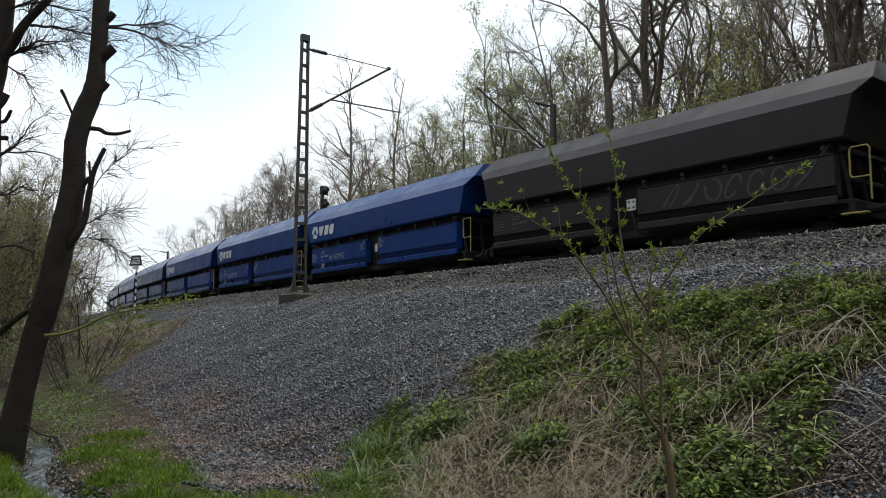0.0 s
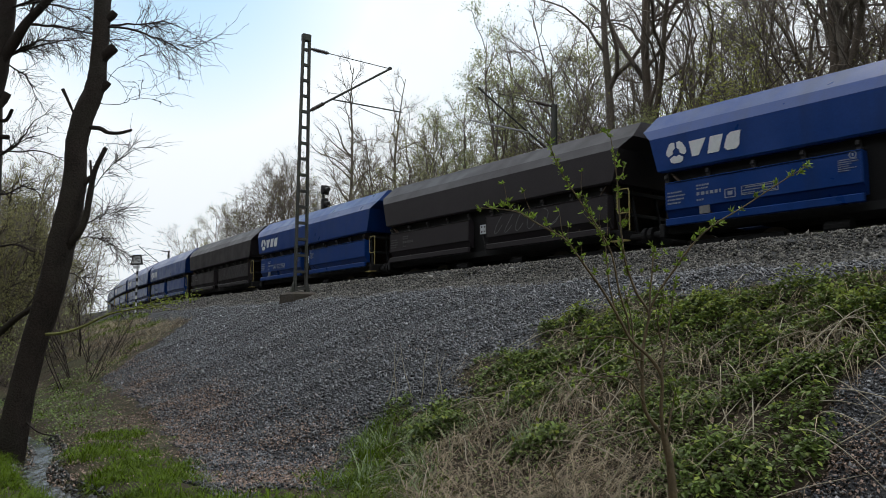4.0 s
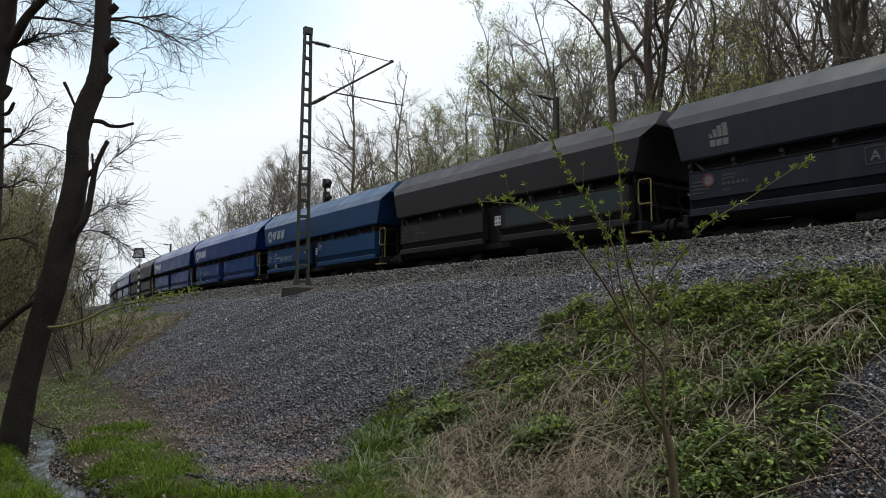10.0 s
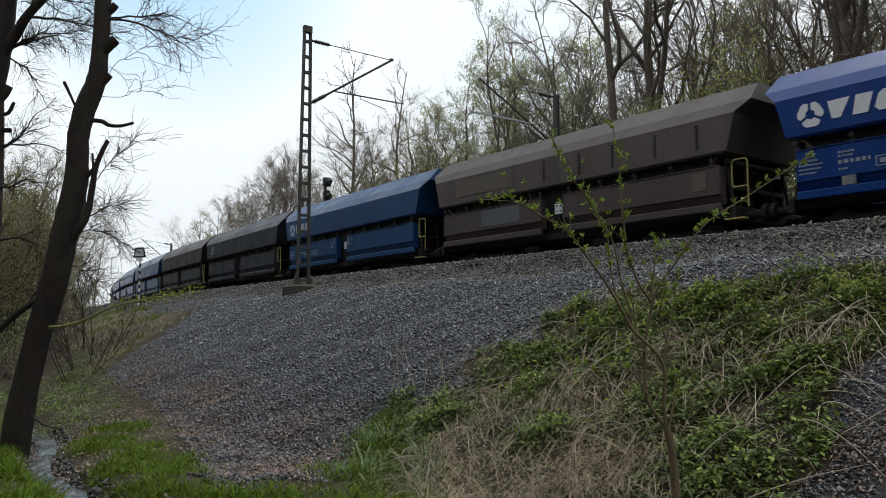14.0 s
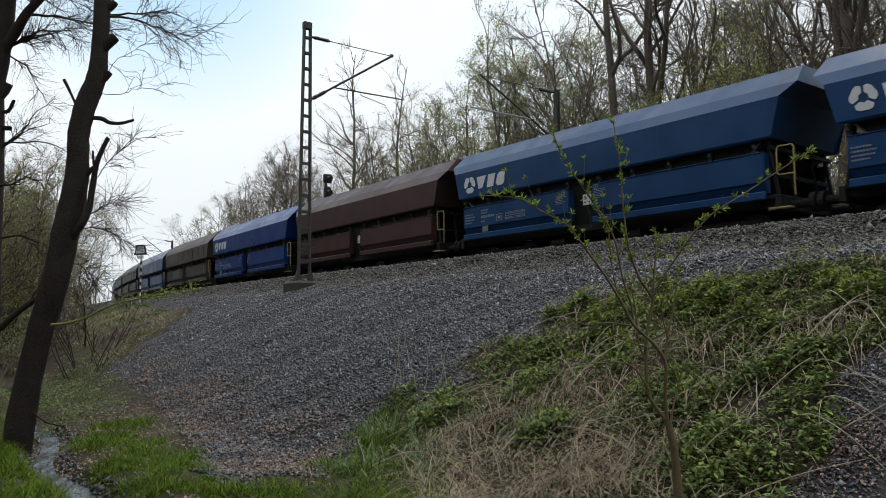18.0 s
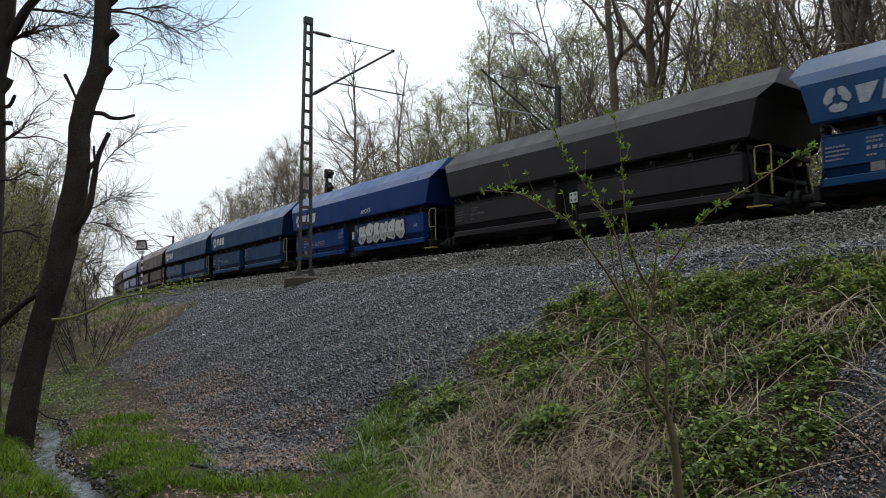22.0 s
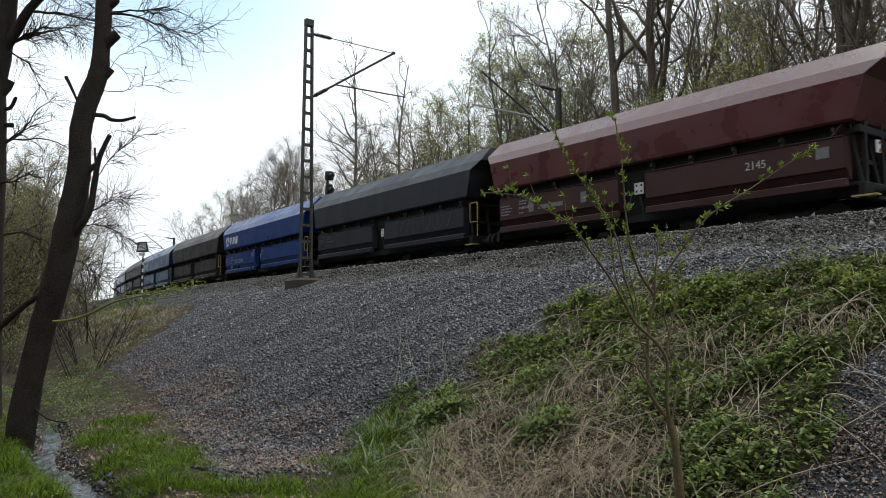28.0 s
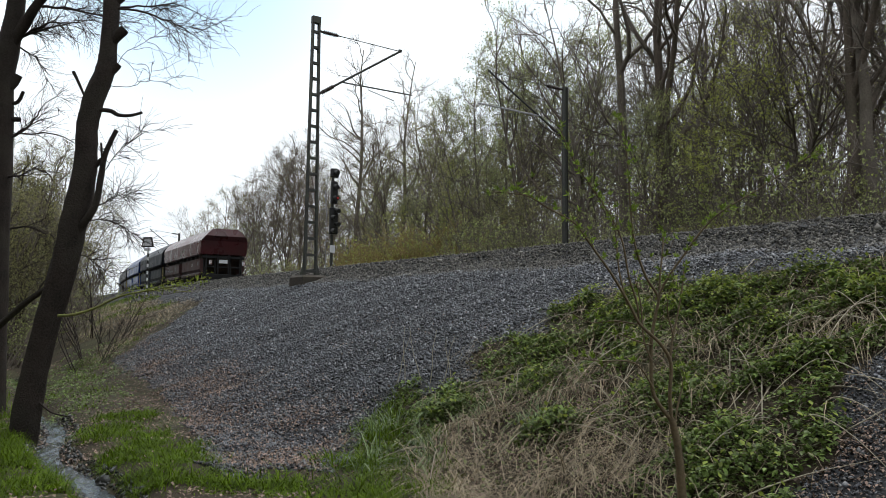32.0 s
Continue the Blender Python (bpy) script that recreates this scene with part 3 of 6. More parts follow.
    if paint != "red":
        bm = bent(bmesh.new(), [(-a + 0.24, 1.40, 1.16), (-a + 0.24, 1.40, 2.20), (-a + 0.28, 1.40, 2.27), (-a + 0.60, 1.40, 2.27), (-a + 0.64, 1.40, 2.20), (-a + 0.64, 1.40, 1.70), (-a + 0.60, 1.40, 1.64), (-a + 0.26, 1.40, 1.64)], 0.016)
        part("handrail", bm, M["yellow"], w)
    for z in (0.55, 0.9):
        bm = box(bmesh.new(), -a + 0.35, -a + 0.85, 1.25, 1.45, z, z + 0.035)
        part("step", bm, M["yellow"], w)
    plate = part("notice_plate", bar_plate(bmesh.new(), 6.05, 6.35, 1.69, 1.99, 1.300), M["white"], w, "small white notice plate in four fields")
    for x in (6.10, 6.25):
        for z in (1.74, 1.89):
            part("plate_mark", bar_plate(bmesh.new(), x, x + 0.055, z, z + 0.055, 1.304), M["black_paint"], plate)
    return w


def emblem(w, ink):
    """Plain shapes in place of the owner's mark: a three-bladed emblem and three slanted blocks."""
    a = L_WAGON / 2

    def plain(name, pts, label):
        bm = bmesh.new()
        bm.faces.new([bm.verts.new((a - x, 1.512, z)) for x, z in pts])
        g = bmesh.ops.extrude_face_region(bm, geom=list(bm.faces))
        bmesh.ops.translate(bm, verts=[v for v in g["geom"] if isinstance(v, bmesh.types.BMVert)], vec=(0, -0.012, 0))
        part(name, bm, M[ink], w, label)

    plain("emblem_stroke", ((1.64, 3.12), (2.10, 3.13), (1.90, 2.74), (1.72, 2.74)), "white painted wedge")
    plain("emblem_stroke", ((2.22, 3.13), (2.56, 3.13), (2.44, 2.73), (2.14, 2.73)), "white painted slanted block")
    plain("emblem_stroke", ((2.66, 3.06), (2.76, 3.13), (3.02, 3.13), (2.99, 3.03), (2.97, 2.80), (2.88, 2.72), (2.66, 2.72), (2.58, 2.80)), "white painted rounded block")
    for turn in (60, 180, 300):
        c, q = math.cos(radians(turn)), math.sin(radians(turn))
        pts = []
        for px, pz in ((-0.075, 0.075), (-0.195, 0.150), (-0.165, 0.235), (-0.09, 0.270), (0.09, 0.270), (0.165, 0.235), (0.195, 0.150), (0.075, 0.075), (0.0, 0.11)):
            x, z = px * c - pz * q, px * q + pz * c
            pts.append((1.27 + x - 0.08 * z, 2.92 + z))
        plain("emblem_blade", pts, "white painted blade of an emblem")


def small_marks(w, ink, rich):
    """Short rows of dashes and framed fields in place of lettering too small to read."""
    rng = random.Random(3)
    y = 1.462

    def block(name, rows, label):
        bm = bmesh.new()
        for x0, x1, z, h in rows:
            x = x0
            while x < x1 - 0.02:
                e = min(x1, x + rng.uniform(0.5, 1.1) * h)
                bar_plate(bm, x, e, z, z + 0.8 * h, y)
                x = e + 0.5 * h
        tagged(part(name, bm, M[ink], w, label), kind="stuff")

    def ring(bm, x0, x1, z0, z1, t):
        for q in ((x0, x1, z0, z0 + t), (x0, x1, z1 - t, z1), (x0, x0 + t, z0 + t, z1 - t), (x1 - t, x1, z0 + t, z1 - t)):
            bar_plate(bm, *q, y)
        return bm

    block("owner_print", [(0.95, 0.95 + n, 1.66 + i * 0.088, 0.045) for i, n in enumerate((0.40, 0.48, 0.50, 0.44))], "rows of small pale bars")
    block("wagon_print", [(1.78, 2.12, 2.00, 0.05), (1.78, 2.10, 1.92, 0.05), (1.78, 2.42, 1.78, 0.095), (1.78, 1.96, 1.65, 0.05)], "rows of pale bars")
    if rich:
        part("framed_mark", bar_plate(ring(bmesh.new(), 2.52, 2.80, 1.62, 1.83, 0.018), 2.60, 2.72, 1.68, 1.77, y), M[ink], w, "small pale framed mark")
        part("load_table", ring(bmesh.new(), 2.95, 3.83, 1.63, 1.84, 0.014), M[ink], w, "pale framed load table")
        block("table_print", [(3.05, 3.80, 1.78, 0.035), (2.98, 3.80, 1.72, 0.032), (2.98, 3.30, 1.66, 0.03), (3.42, 3.80, 1.66, 0.03)], "rows of small pale bars")
        block("sill_print", [(1.55, 1.85, 1.21, 0.05), (3.08, 3.42, 1.21, 0.025), (0.95, 1.2, 1.18, 0.06), (6.56, 6.80, 1.24, 0.04), (6.56, 6.78, 1.18, 0.03), (9.9, 10.3, 1.20, 0.04)], "small pale bars on the sill")
        block("flap_print", [(x0, x0 + n, 2.03 - i * 0.045, 0.022) for x0 in (5.14, 6.60) for i, n in enumerate((0.40, 0.44, 0.28, 0.25, 0.38, 0.24))], "rows of tiny pale bars")
        part("grey_field", bar_plate(bmesh.new(), 1.84, 2.12, 1.33, 1.52, 1.458), M["grey_spray"], w, "plain grey painted field")
        for x in (5.45, 6.67):
            bm = bmesh.new()
            for i in range(14):
                t0, t1 = 2 * math.pi * i / 14, 2 * math.pi * (i + 1) / 14
                bm.faces.new([bm.verts.new((L_WAGON / 2 - x - r * math.cos(t), y, 2.14 - 0.02 + r * math.sin(t))) for r, t in ((0.058, t0), (0.058, t1), (0.078, t1), (0.078, t0))])
            bar_plate(bm, x - 0.012, x + 0.012, 2.09, 2.15, y)
            part("round_mark", bm, M[ink], w, "pale ring mark")


ORDER = {1: "dark", 3: "dark", 7: "dark", 8: "black", 10: "beige", 12: "brown", 16: "dark", 18: "dark", 20: "black", 21: "red"}
LABELS = {"blue": "blue steel hopper wagon with a white emblem", "pale_blue": "faded blue steel hopper wagon with a pale emblem", "dark": "dark brown weathered steel hopper wagon", "black": "grey-black weathered steel hopper wagon",
          "beige": "weathered beige steel hopper wagon with ribbed sides", "brown": "red-brown dusty steel hopper wagon", "red": "oxide-red hopper wagon at the train's end"}
PALE, DULL = (6, 9, 13, 14, 17, -3, -6), (6, 9, 17, -3)
wagons, first = {}, {}
for k in range(-9, 22):
    paint = ORDER.get(k, "pale_blue" if k in PALE else "blue")
    ink = "faint" if k in ORDER and paint != "red" else "dull_white" if k in DULL else "white"
    if (paint, ink) in first:
        wagons[k] = copy_thing(first[paint, ink], Matrix())
    else:
        wagons[k] = first[paint, ink] = wagon(paint, LABELS[paint])
        blue = paint in ("blue", "pale_blue")
        small_marks(wagons[k], "small_white" if blue or paint == "red" else "faint", blue)
        if blue:
            emblem(wagons[k], ink)


def train_s(t):
    """Where the rear wagon gap behind the first dark wagon's front stands on the line at t seconds."""
    return 19.269 + L_WAGON * (7.61e-6 * t ** 3 + 0.00364937 * t ** 2 + 0.60595746 * t)


def wagon_pose(k, t):
    mid = train_s(t) - (k - 0.5) * L_WAGON
    a, b = line(mid + 3.8), line(mid - 3.8)
    a, b = Vector((float(a[0]), float(a[1]))), Vector((float(b[0]), float(b[1])))
    d, c = a - b, (a + b) / 2
    return pose(c.x, c.y, 0, 0, 0, math.degrees(math.atan2(d.y, d.x)))


def motions():
    for k, w in wagons.items():
        walk(w, [(t, wagon_pose(k, t)) for t in range(33)])

# ---- masts, signal, board ----
def catenary_arm(mast, z_foot, z_head, reach, sway, z_tip, z_tube, tube_from, side, tube, coat):
    """A cantilever: stay, strut and steady tube, with their insulators; side: +1 reaches towards the camera."""
    tip = Vector((sway, side * reach, z_tip))
    head, foot = Vector((0, side * 0.12, z_head)), Vector((0, side * 0.12, z_foot))
    arm = part("cantilever", rod(bmesh.new(), foot, foot + (tip - foot) * 1.02, 0.035, k=8), M["mast"], mast)
    part("stay", rod(bmesh.new(), head, tip, 0.014, k=6), M["mast"], arm)
    for a in (head, foot):
        d = (tip - a).normalized()
        bm = bmesh.new()
        for i in range(7):
            rod(bm, a + d * (0.14 + i * 0.065), a + d * (0.185 + i * 0.065), 0.075, 0.05, k=10)
        rod(bm, a, a + d * 0.62, 0.04, k=8)
        part("insulator", bm, M["insul"], arm, "dark brown ribbed porcelain insulator")
    b = foot + (tip - foot) * tube_from
    e = Vector((sway * 1.1, side * (reach + 0.45), z_tube))
    part("steady_tube", rod(bmesh.new(), b, e, tube, k=8), M[coat], arm)
    c = b + (e - b) * 0.38
    part("registration_arm", bent(bmesh.new(), [c, c + Vector((0, 0, -0.10)), c + Vector((0, side * 0.95, -0.28))], 0.013), M["mast"], arm)
    part("clamp", box(bmesh.new(), tip.x - 0.02, tip.x + 0.02, tip.y - 0.05, tip.y + 0.05, tip.z - 0.03, tip.z + 0.06), M["mast"], arm)


def lattice_mast(s, u, z0, z1, label):
    m = thing("catenary_mast", label, "mast", "catenary masts", at=on_line(s, u, z0))
    h = z1 - z0
    for sy in (-1, 1):
        bm = bmesh.new()
        rings = []
        for f in (0.0, 0.5, 1.0):
            y = sy * (0.19 - 0.085 * f)
            rings.append([(-0.06, y - 0.03, f * h), (0.06, y - 0.03, f * h), (0.06, y + 0.03, f * h), (-0.06, y + 0.03, f * h)])
        part("post", loft(bm, rings), M["mast"], m)
    n = 16
    for i in range(n):
        f = (i + 0.4) / n
        w = 0.19 - 0.085 * f
        part("batten_plate", box(bmesh.new(), -0.05, 0.05, -w, w, f * h - 0.04, f * h + 0.04), M["mast"], m)
    part("cap", box(bmesh.new(), -0.08, 0.08, -0.14, 0.14, h - 0.02, h + 0.20, 0.01), M["mast"], m)
    for sy in (-1, 1):
        part("gusset", loft(bmesh.new(), [[(-0.04, sy * 0.21, 0.0), (-0.04, sy * 0.35, 0.0), (-0.04, sy * 0.23, 0.42)], [(0.04, sy * 0.21, 0.0), (0.04, sy * 0.35, 0.0), (0.04, sy * 0.23, 0.42)]]), M["mast"], m)
    return m


mast1 = lattice_mast(21.7, -6.4, -0.34, 7.75, "dark riveted steel catenary mast on a concrete foot")
bm = loft(bmesh.new(), [[(-0.50, -0.48, -0.6), (0.50, -0.48, -0.6), (0.50, 0.48, -0.6), (-0.50, 0.48, -0.6)], [(-0.47, -0.45, 0.0), (0.47, -0.45, 0.0), (0.47, 0.45, 0.0), (-0.47, 0.45, 0.0)], [(-0.36, -0.36, 0.07), (0.36, -0.36, 0.07), (0.36, 0.36, 0.07), (-0.36, 0.36, 0.07)]])
part("foundation", bm, M["concrete"], mast1, "stained concrete foundation block")
catenary_arm(mast1, 5.79, 7.85, 2.65, -0.8, 7.49, 6.08, 0.28, -1, 0.022, "mast")


def beam_mast(s, u, z1, sway, label):
    m = thing("catenary_mast", label, "mast", "catenary masts", at=on_line(s, u, -0.6))
    h = z1 + 0.6
    section = ((-0.07, -0.09), (0.07, -0.09), (0.07, -0.075), (0.01, -0.075), (0.01, 0.075), (0.07, 0.075), (0.07, 0.09), (-0.07, 0.09), (-0.07, 0.075), (-0.01, 0.075), (-0.01, -0.075), (-0.07, -0.075))
    part("post", loft(bmesh.new(), [[(x, y, z) for x, y in section] for z in (0, h / 2, h)]), M["mast"], m)
    catenary_arm(m, h - 1.9, h - 0.12, 2.75, sway, h + 0.30, h - 0.90, 0.33, 1, 0.034, "tube")
    return m


beam_mast(20.2, 3.0, 7.02, 1.0, "dark slender steel catenary mast at the wood's edge")
beam_mast(82.0, 3.0, 7.02, 0.6, "dark slender steel catenary mast far along the line")

glow = bpy.data.materials.new("red_signal_light")
glow.use_nodes = True
glow.node_tree.nodes["Principled BSDF"].inputs["Base Color"].default_value = (0.5, 0.02, 0.02, 1)
glow.node_tree.nodes["Principled BSDF"].inputs["Emission Color"].default_value = (1.0, 0.05, 0.04, 1)
glow.node_tree.nodes["Principled BSDF"].inputs["Emission Strength"].default_value = 0.12


def rail_signal(s, u):
    """A light signal that faces the trains coming up the line; local x runs along the rails, y towards the path."""
    g = thing("railway_signal", "dark light signal with hooded lamps and a ladder", "signal", at=on_line(s, u, -0.5))
    part("post", rod(bmesh.new(), (0, 0, 0), (0, 0, 6.9), 0.08, k=10), M["mast"], g)
    part("red_stripe", rod(bmesh.new(), (0, 0, 0.3), (0, 0, 1.1), 0.09, k=10), M["signal_red"], g, "red painted foot of the post")
    part("white_stripe", rod(bmesh.new(), (0, 0, 1.25), (0, 0, 1.75), 0.09, k=10), M["steel"], g)
    for z0, z1, half, lamps in ((6.72, 7.22, 0.24, 1), (5.25, 6.50, 0.20, 2), (3.55, 5.05, 0.25, 4)):
        sc = part("signal_screen", box(bmesh.new(), -0.30, -0.09, -half, half, z0, z1, 0.05), M["black_paint"], g)
        for i in range(lamps):
            z, y = z0 + (z1 - z0) * (i + 0.5) / lamps, 0.10 * (-1) ** i if lamps == 4 else 0.0
            bm = rod(bmesh.new(), (-0.28, y, z + 0.02), (-0.66, y, z - 0.05), 0.12, 0.12, k=12)
            part("hood", bm, M["black_paint"], sc)
    part("lit_lamp", rod(bmesh.new(), (-0.66, 0.0, 5.52), (-0.69, 0.0, 5.515), 0.05, k=12), glow, g, "lit red lamp")
    ladder = part("ladder", box(bmesh.new(), 0.08, 0.42, -0.02, 0.02, 6.4, 6.44), M["steel"], g)
    for y in (-0.16, 0.16):
        part("rail", rod(bmesh.new(), (0.42, y, 1.2), (0.42, y, 7.0), 0.02, k=6), M["steel"], ladder)
    for i in range(15):
        part("rung", rod(bmesh.new(), (0.42, -0.16, 1.4 + i * 0.36), (0.42, 0.16, 1.4 + i * 0.36), 0.014, k=5), M["steel"], ladder)
    part("cage", bent(bmesh.new(), [(0.08, -0.4, 5.0), (0.75, -0.4, 5.0), (0.75, 0.4, 5.0), (0.08, 0.4, 5.0), (0.08, 0.4, 6.0), (0.75, 0.4, 6.0), (0.75, -0.4, 6.0)], 0.018), M["steel"], g)
    part("mark_plate", box(bmesh.new(), -0.14, -0.10, -0.15, 0.15, 2.55, 2.95), M["white"], g, "small white plate")


rail_signal(38.75, 2.7)


def trapeze_board(s, u):
    b = thing("trapeze_board", "white trapeze board with black rim on a striped post", "sign", at=on_line(s, u, float(ground_z(s, u)), 38))
    h = 2.35 - float(ground_z(s, u))
    part("post", rod(bmesh.new(), (0, 0, -0.2), (0, 0, h), 0.045, k=10), M["white"], b)
    n = 6
    for i in range(n):
        z = h - 0.65 - i * 0.36
        part("stripe", rod(bmesh.new(), (0, 0, z - 0.18), (0, 0, z), 0.052, k=10), M["black_paint"], b)
    def plate(w0, w1, z0, z1, y0, y1):
        return loft(bmesh.new(), [[(-w0, y0, z0), (w0, y0, z0), (w1, y0, z1), (-w1, y0, z1)], [(-w0, y1, z0), (w0, y1, z0), (w1, y1, z1), (-w1, y1, z1)]])
    rim = part("rim", plate(0.40, 0.26, h - 0.33, h + 0.20, 0.05, 0.08), M["black_paint"], b)
    part("face", plate(0.29, 0.20, h - 0.25, h + 0.12, 0.078, 0.09), M["white"], rim)
    part("lower_plate", plate(0.19, 0.19, h - 0.52, h - 0.36, 0.05, 0.075), M["white"], b)


trapeze_board(41.5, -6.4)


# ---- trees ----
def tubes(segs, sides):
    """Vertices and quads of separate tapered tubes; segs: rows of two ends and two radii."""
    segs = np.asarray(segs, dtype=float)
    a, b, r0, r1 = segs[:, :3], segs[:, 3:6], segs[:, 6], segs[:, 7]
    d = b - a
    d /= np.linalg.norm(d, axis=1)[:, None] + 1e-9
    ref = np.where(np.abs(d[:, 2:3]) > 0.9, np.array(((1.0, 0, 0),)), np.array(((0, 0, 1.0),)))
    e1 = np.cross(d, ref)
    e1 /= np.linalg.norm(e1, axis=1)[:, None]
    e2 = np.cross(d, e1)
    ang = np.arange(sides) * 2 * np.pi / sides
    off = np.cos(ang)[None, :, None] * e1[:, None] + np.sin(ang)[None, :, None] * e2[:, None]
    v = np.concatenate((a[:, None] + off * r0[:, None, None], b[:, None] + off * r1[:, None, None]), 1)
    i = np.arange(sides)
    f = np.stack((i, (i + 1) % sides, (i + 1) % sides + sides, i + sides), -1)
    f = f[None] + (np.arange(len(segs)) * 2 * sides)[:, None, None]
    return v.reshape(-1, 3), f.reshape(-1, 4)


def twig_mesh(mid, fine):
    """Triangles of three-sided branches and of pointed fine twigs."""
    v, q = tubes(mid, 3)
    f = np.concatenate((q[:, (0, 1, 2)], q[:, (0, 2, 3)]))
    if len(fine):
        w, p = tubes(fine, 3)
        w = w.reshape(-1, 6, 3)
        w = np.concatenate((w[:, :3], w[:, 3:].mean(1)[:, None]), 1)
        k = np.array(((0, 1, 3), (1, 2, 3), (2, 0, 3)))[None] + (np.arange(len(w)) * 4)[:, None, None] + len(v)
        v, f = np.concatenate((v, w.reshape(-1, 3))), np.concatenate((f, k.reshape(-1, 3)))
    return v, f


def limb(rng, start, way, length, r0, r1, steps, wander, up):
    """A wandering line: points and radii."""
    p, d = np.array(start, dtype=float), np.array(way, dtype=float)
    d /= np.linalg.norm(d)
    pts = [p.copy()]
    for i in range(steps):
        d = d + rng.normal(0, wander, 3) + np.array((0, 0, up))
        d /= np.linalg.norm(d)
        p = p + d * length / steps
        pts.append(p.copy())
    return np.array(pts), np.linspace(r0, r1, steps + 1)


def segs_of(pts, rad):
    return [(*a, *b, ra, rb) for a, b, ra, rb in zip(pts[:-1], pts[1:], rad[:-1], rad[1:])]


def side_way(rng, d, angle):
    v = rng.normal(size=3)
    v -= d * (v @ d)
    v /= np.linalg.norm(v)
    return d * math.cos(angle) + v * math.sin(angle)


def along(pts, f):
    """The point at the share f of a line of points, and its direction there."""
    n = len(pts) - 1
    k = min(n - 1, int(f * n))
    d = pts[k + 1] - pts[k]
    return pts[k] + d * (f * n - k), d / np.linalg.norm(d), k


def leaf_cards(name, c, rng, size, material, parent=None, upward=False, small=False, full=False):
    """Small bent leaves; full: with a rounded base and a tip."""
    n = len(c)
    sh = np.array(((-0.5, 0, 0), (0, -0.3, 0.08), (0.5, 0, 0), (0, 0.3, 0.08)))
    if small:
        sh = np.array(((-0.55, 0, 0), (0.2, -0.34, 0), (0.35, 0.34, 0)))
    if full:
        sh = np.array(((-0.5, 0, 0), (-0.32, -0.30, 0.05), (0.12, -0.30, 0.07), (0.58, 0, -0.04), (0.12, 0.30, 0.07), (-0.32, 0.30, 0.05)))
    t = turns(n, rng)
    if upward:
        a, tilt = rng.uniform(0, 2 * np.pi, n), rng.normal(0.35, 0.35, n)
        ca, sa, ct, st = np.cos(a), np.sin(a), np.cos(tilt), np.sin(tilt)
        o = np.zeros(n)
        t = np.stack((np.stack((ca * ct, -sa, ca * st), -1), np.stack((sa * ct, ca, sa * st), -1), np.stack((-st, o, ct), -1)), 1)
    v = np.einsum("nij,kj->nki", t, sh) * (size * rng.uniform(0.6, 1.5, (n, 1, 1))) + c[:, None]
    k = len(sh)
    f = np.arange(k)[None] + (np.arange(n) * k)[:, None]
    return raw(name, v.reshape(-1, 3), f, material, parent)


def twiggy(rng, p1, r1, ln, n2, n3, leafy, fine, leaves, mid, tw=0.009, short=1.0, up=0.06, steps=(2, 1), bend=0.16):
    """Side branches and twigs on one limb."""
    for j in range(n2):
        b2, d2, q = along(p1, rng.uniform(0.2, 1.0))
        p2, r2 = limb(rng, b2, side_way(rng, d2, rng.uniform(0.4, 1.0)), ln * rng.uniform(0.22, 0.48), max(r1[q] * 0.5, tw * 1.3), tw, steps[0], bend, up)
        mid += segs_of(p2, r2)
        for m_ in range(n3):
            b3, d3, q3 = along(p2, rng.uniform(0.15, 1.0))
            p3, r3 = limb(rng, b3, side_way(rng, d3, rng.uniform(0.3, 0.9)), rng.uniform(0.35, 1.0) * short, tw, tw * 0.5, steps[1], bend * 1.25, up)
            fine += segs_of(p3, r3)
            for c in range(rng.poisson(leafy)):
                leaves.append(p3[0] + (p3[-1] - p3[0]) * rng.uniform(0.2, 1.0) + rng.normal(0, 0.10, 3))


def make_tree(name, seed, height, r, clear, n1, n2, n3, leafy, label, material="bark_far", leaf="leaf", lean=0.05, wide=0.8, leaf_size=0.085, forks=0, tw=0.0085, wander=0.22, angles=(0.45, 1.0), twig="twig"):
    rng = np.random.default_rng(seed)
    t = thing(name, label, "tree", "trees of the wood")
    stems = [limb(rng, (0, 0, -0.4), (rng.normal(0, lean), rng.normal(0, lean), 1), height, r, r * 0.12, 14, 0.065, 0.05)]
    for i in range(forks):
        b, d, k = along(stems[0][0], rng.uniform(0.05, 0.45))
        stems.append(limb(rng, b, side_way(rng, d, rng.uniform(0.25, 0.6)), height * rng.uniform(0.45, 0.75), stems[0][1][k] * 0.72, r * 0.10, 11, 0.13, 0.06))
    big, mid, fine, leaves = [], [], [], []
    for tp, tr in stems:
        big += segs_of(tp, tr)
        top = len(tp) - 1
        n = max(5, int(n1 / len(stems) * (1.3 if forks else 1)))
        for i in range(n):
            f = clear + (0.97 - clear) * (i + rng.uniform(0, 1)) / n
            base, d, k = along(tp, f)
            ln = height * (0.40 * wide) * (1.15 - f) * rng.uniform(0.6, 1.3) + 0.8
            p1, r1 = limb(rng, base, side_way(rng, d, rng.uniform(*angles)), ln, tr[k] * rng.uniform(0.35, 0.62) + 0.012, 0.012, 7, wander, 0.045)
            big += segs_of(p1, r1)
            twiggy(rng, p1, r1, ln, n2, n3, leafy, fine, leaves, mid, tw=tw)
    v, f = tubes(big, 5)
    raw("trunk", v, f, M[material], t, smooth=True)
    v, f = twig_mesh(mid, fine)
    raw("crown", v, f, M[twig], t)
    if leaves:
        leaf_cards("foliage", np.array(leaves), rng, leaf_size * 0.95, M[leaf], t, small=True)
    t["tall"] = height
    return t


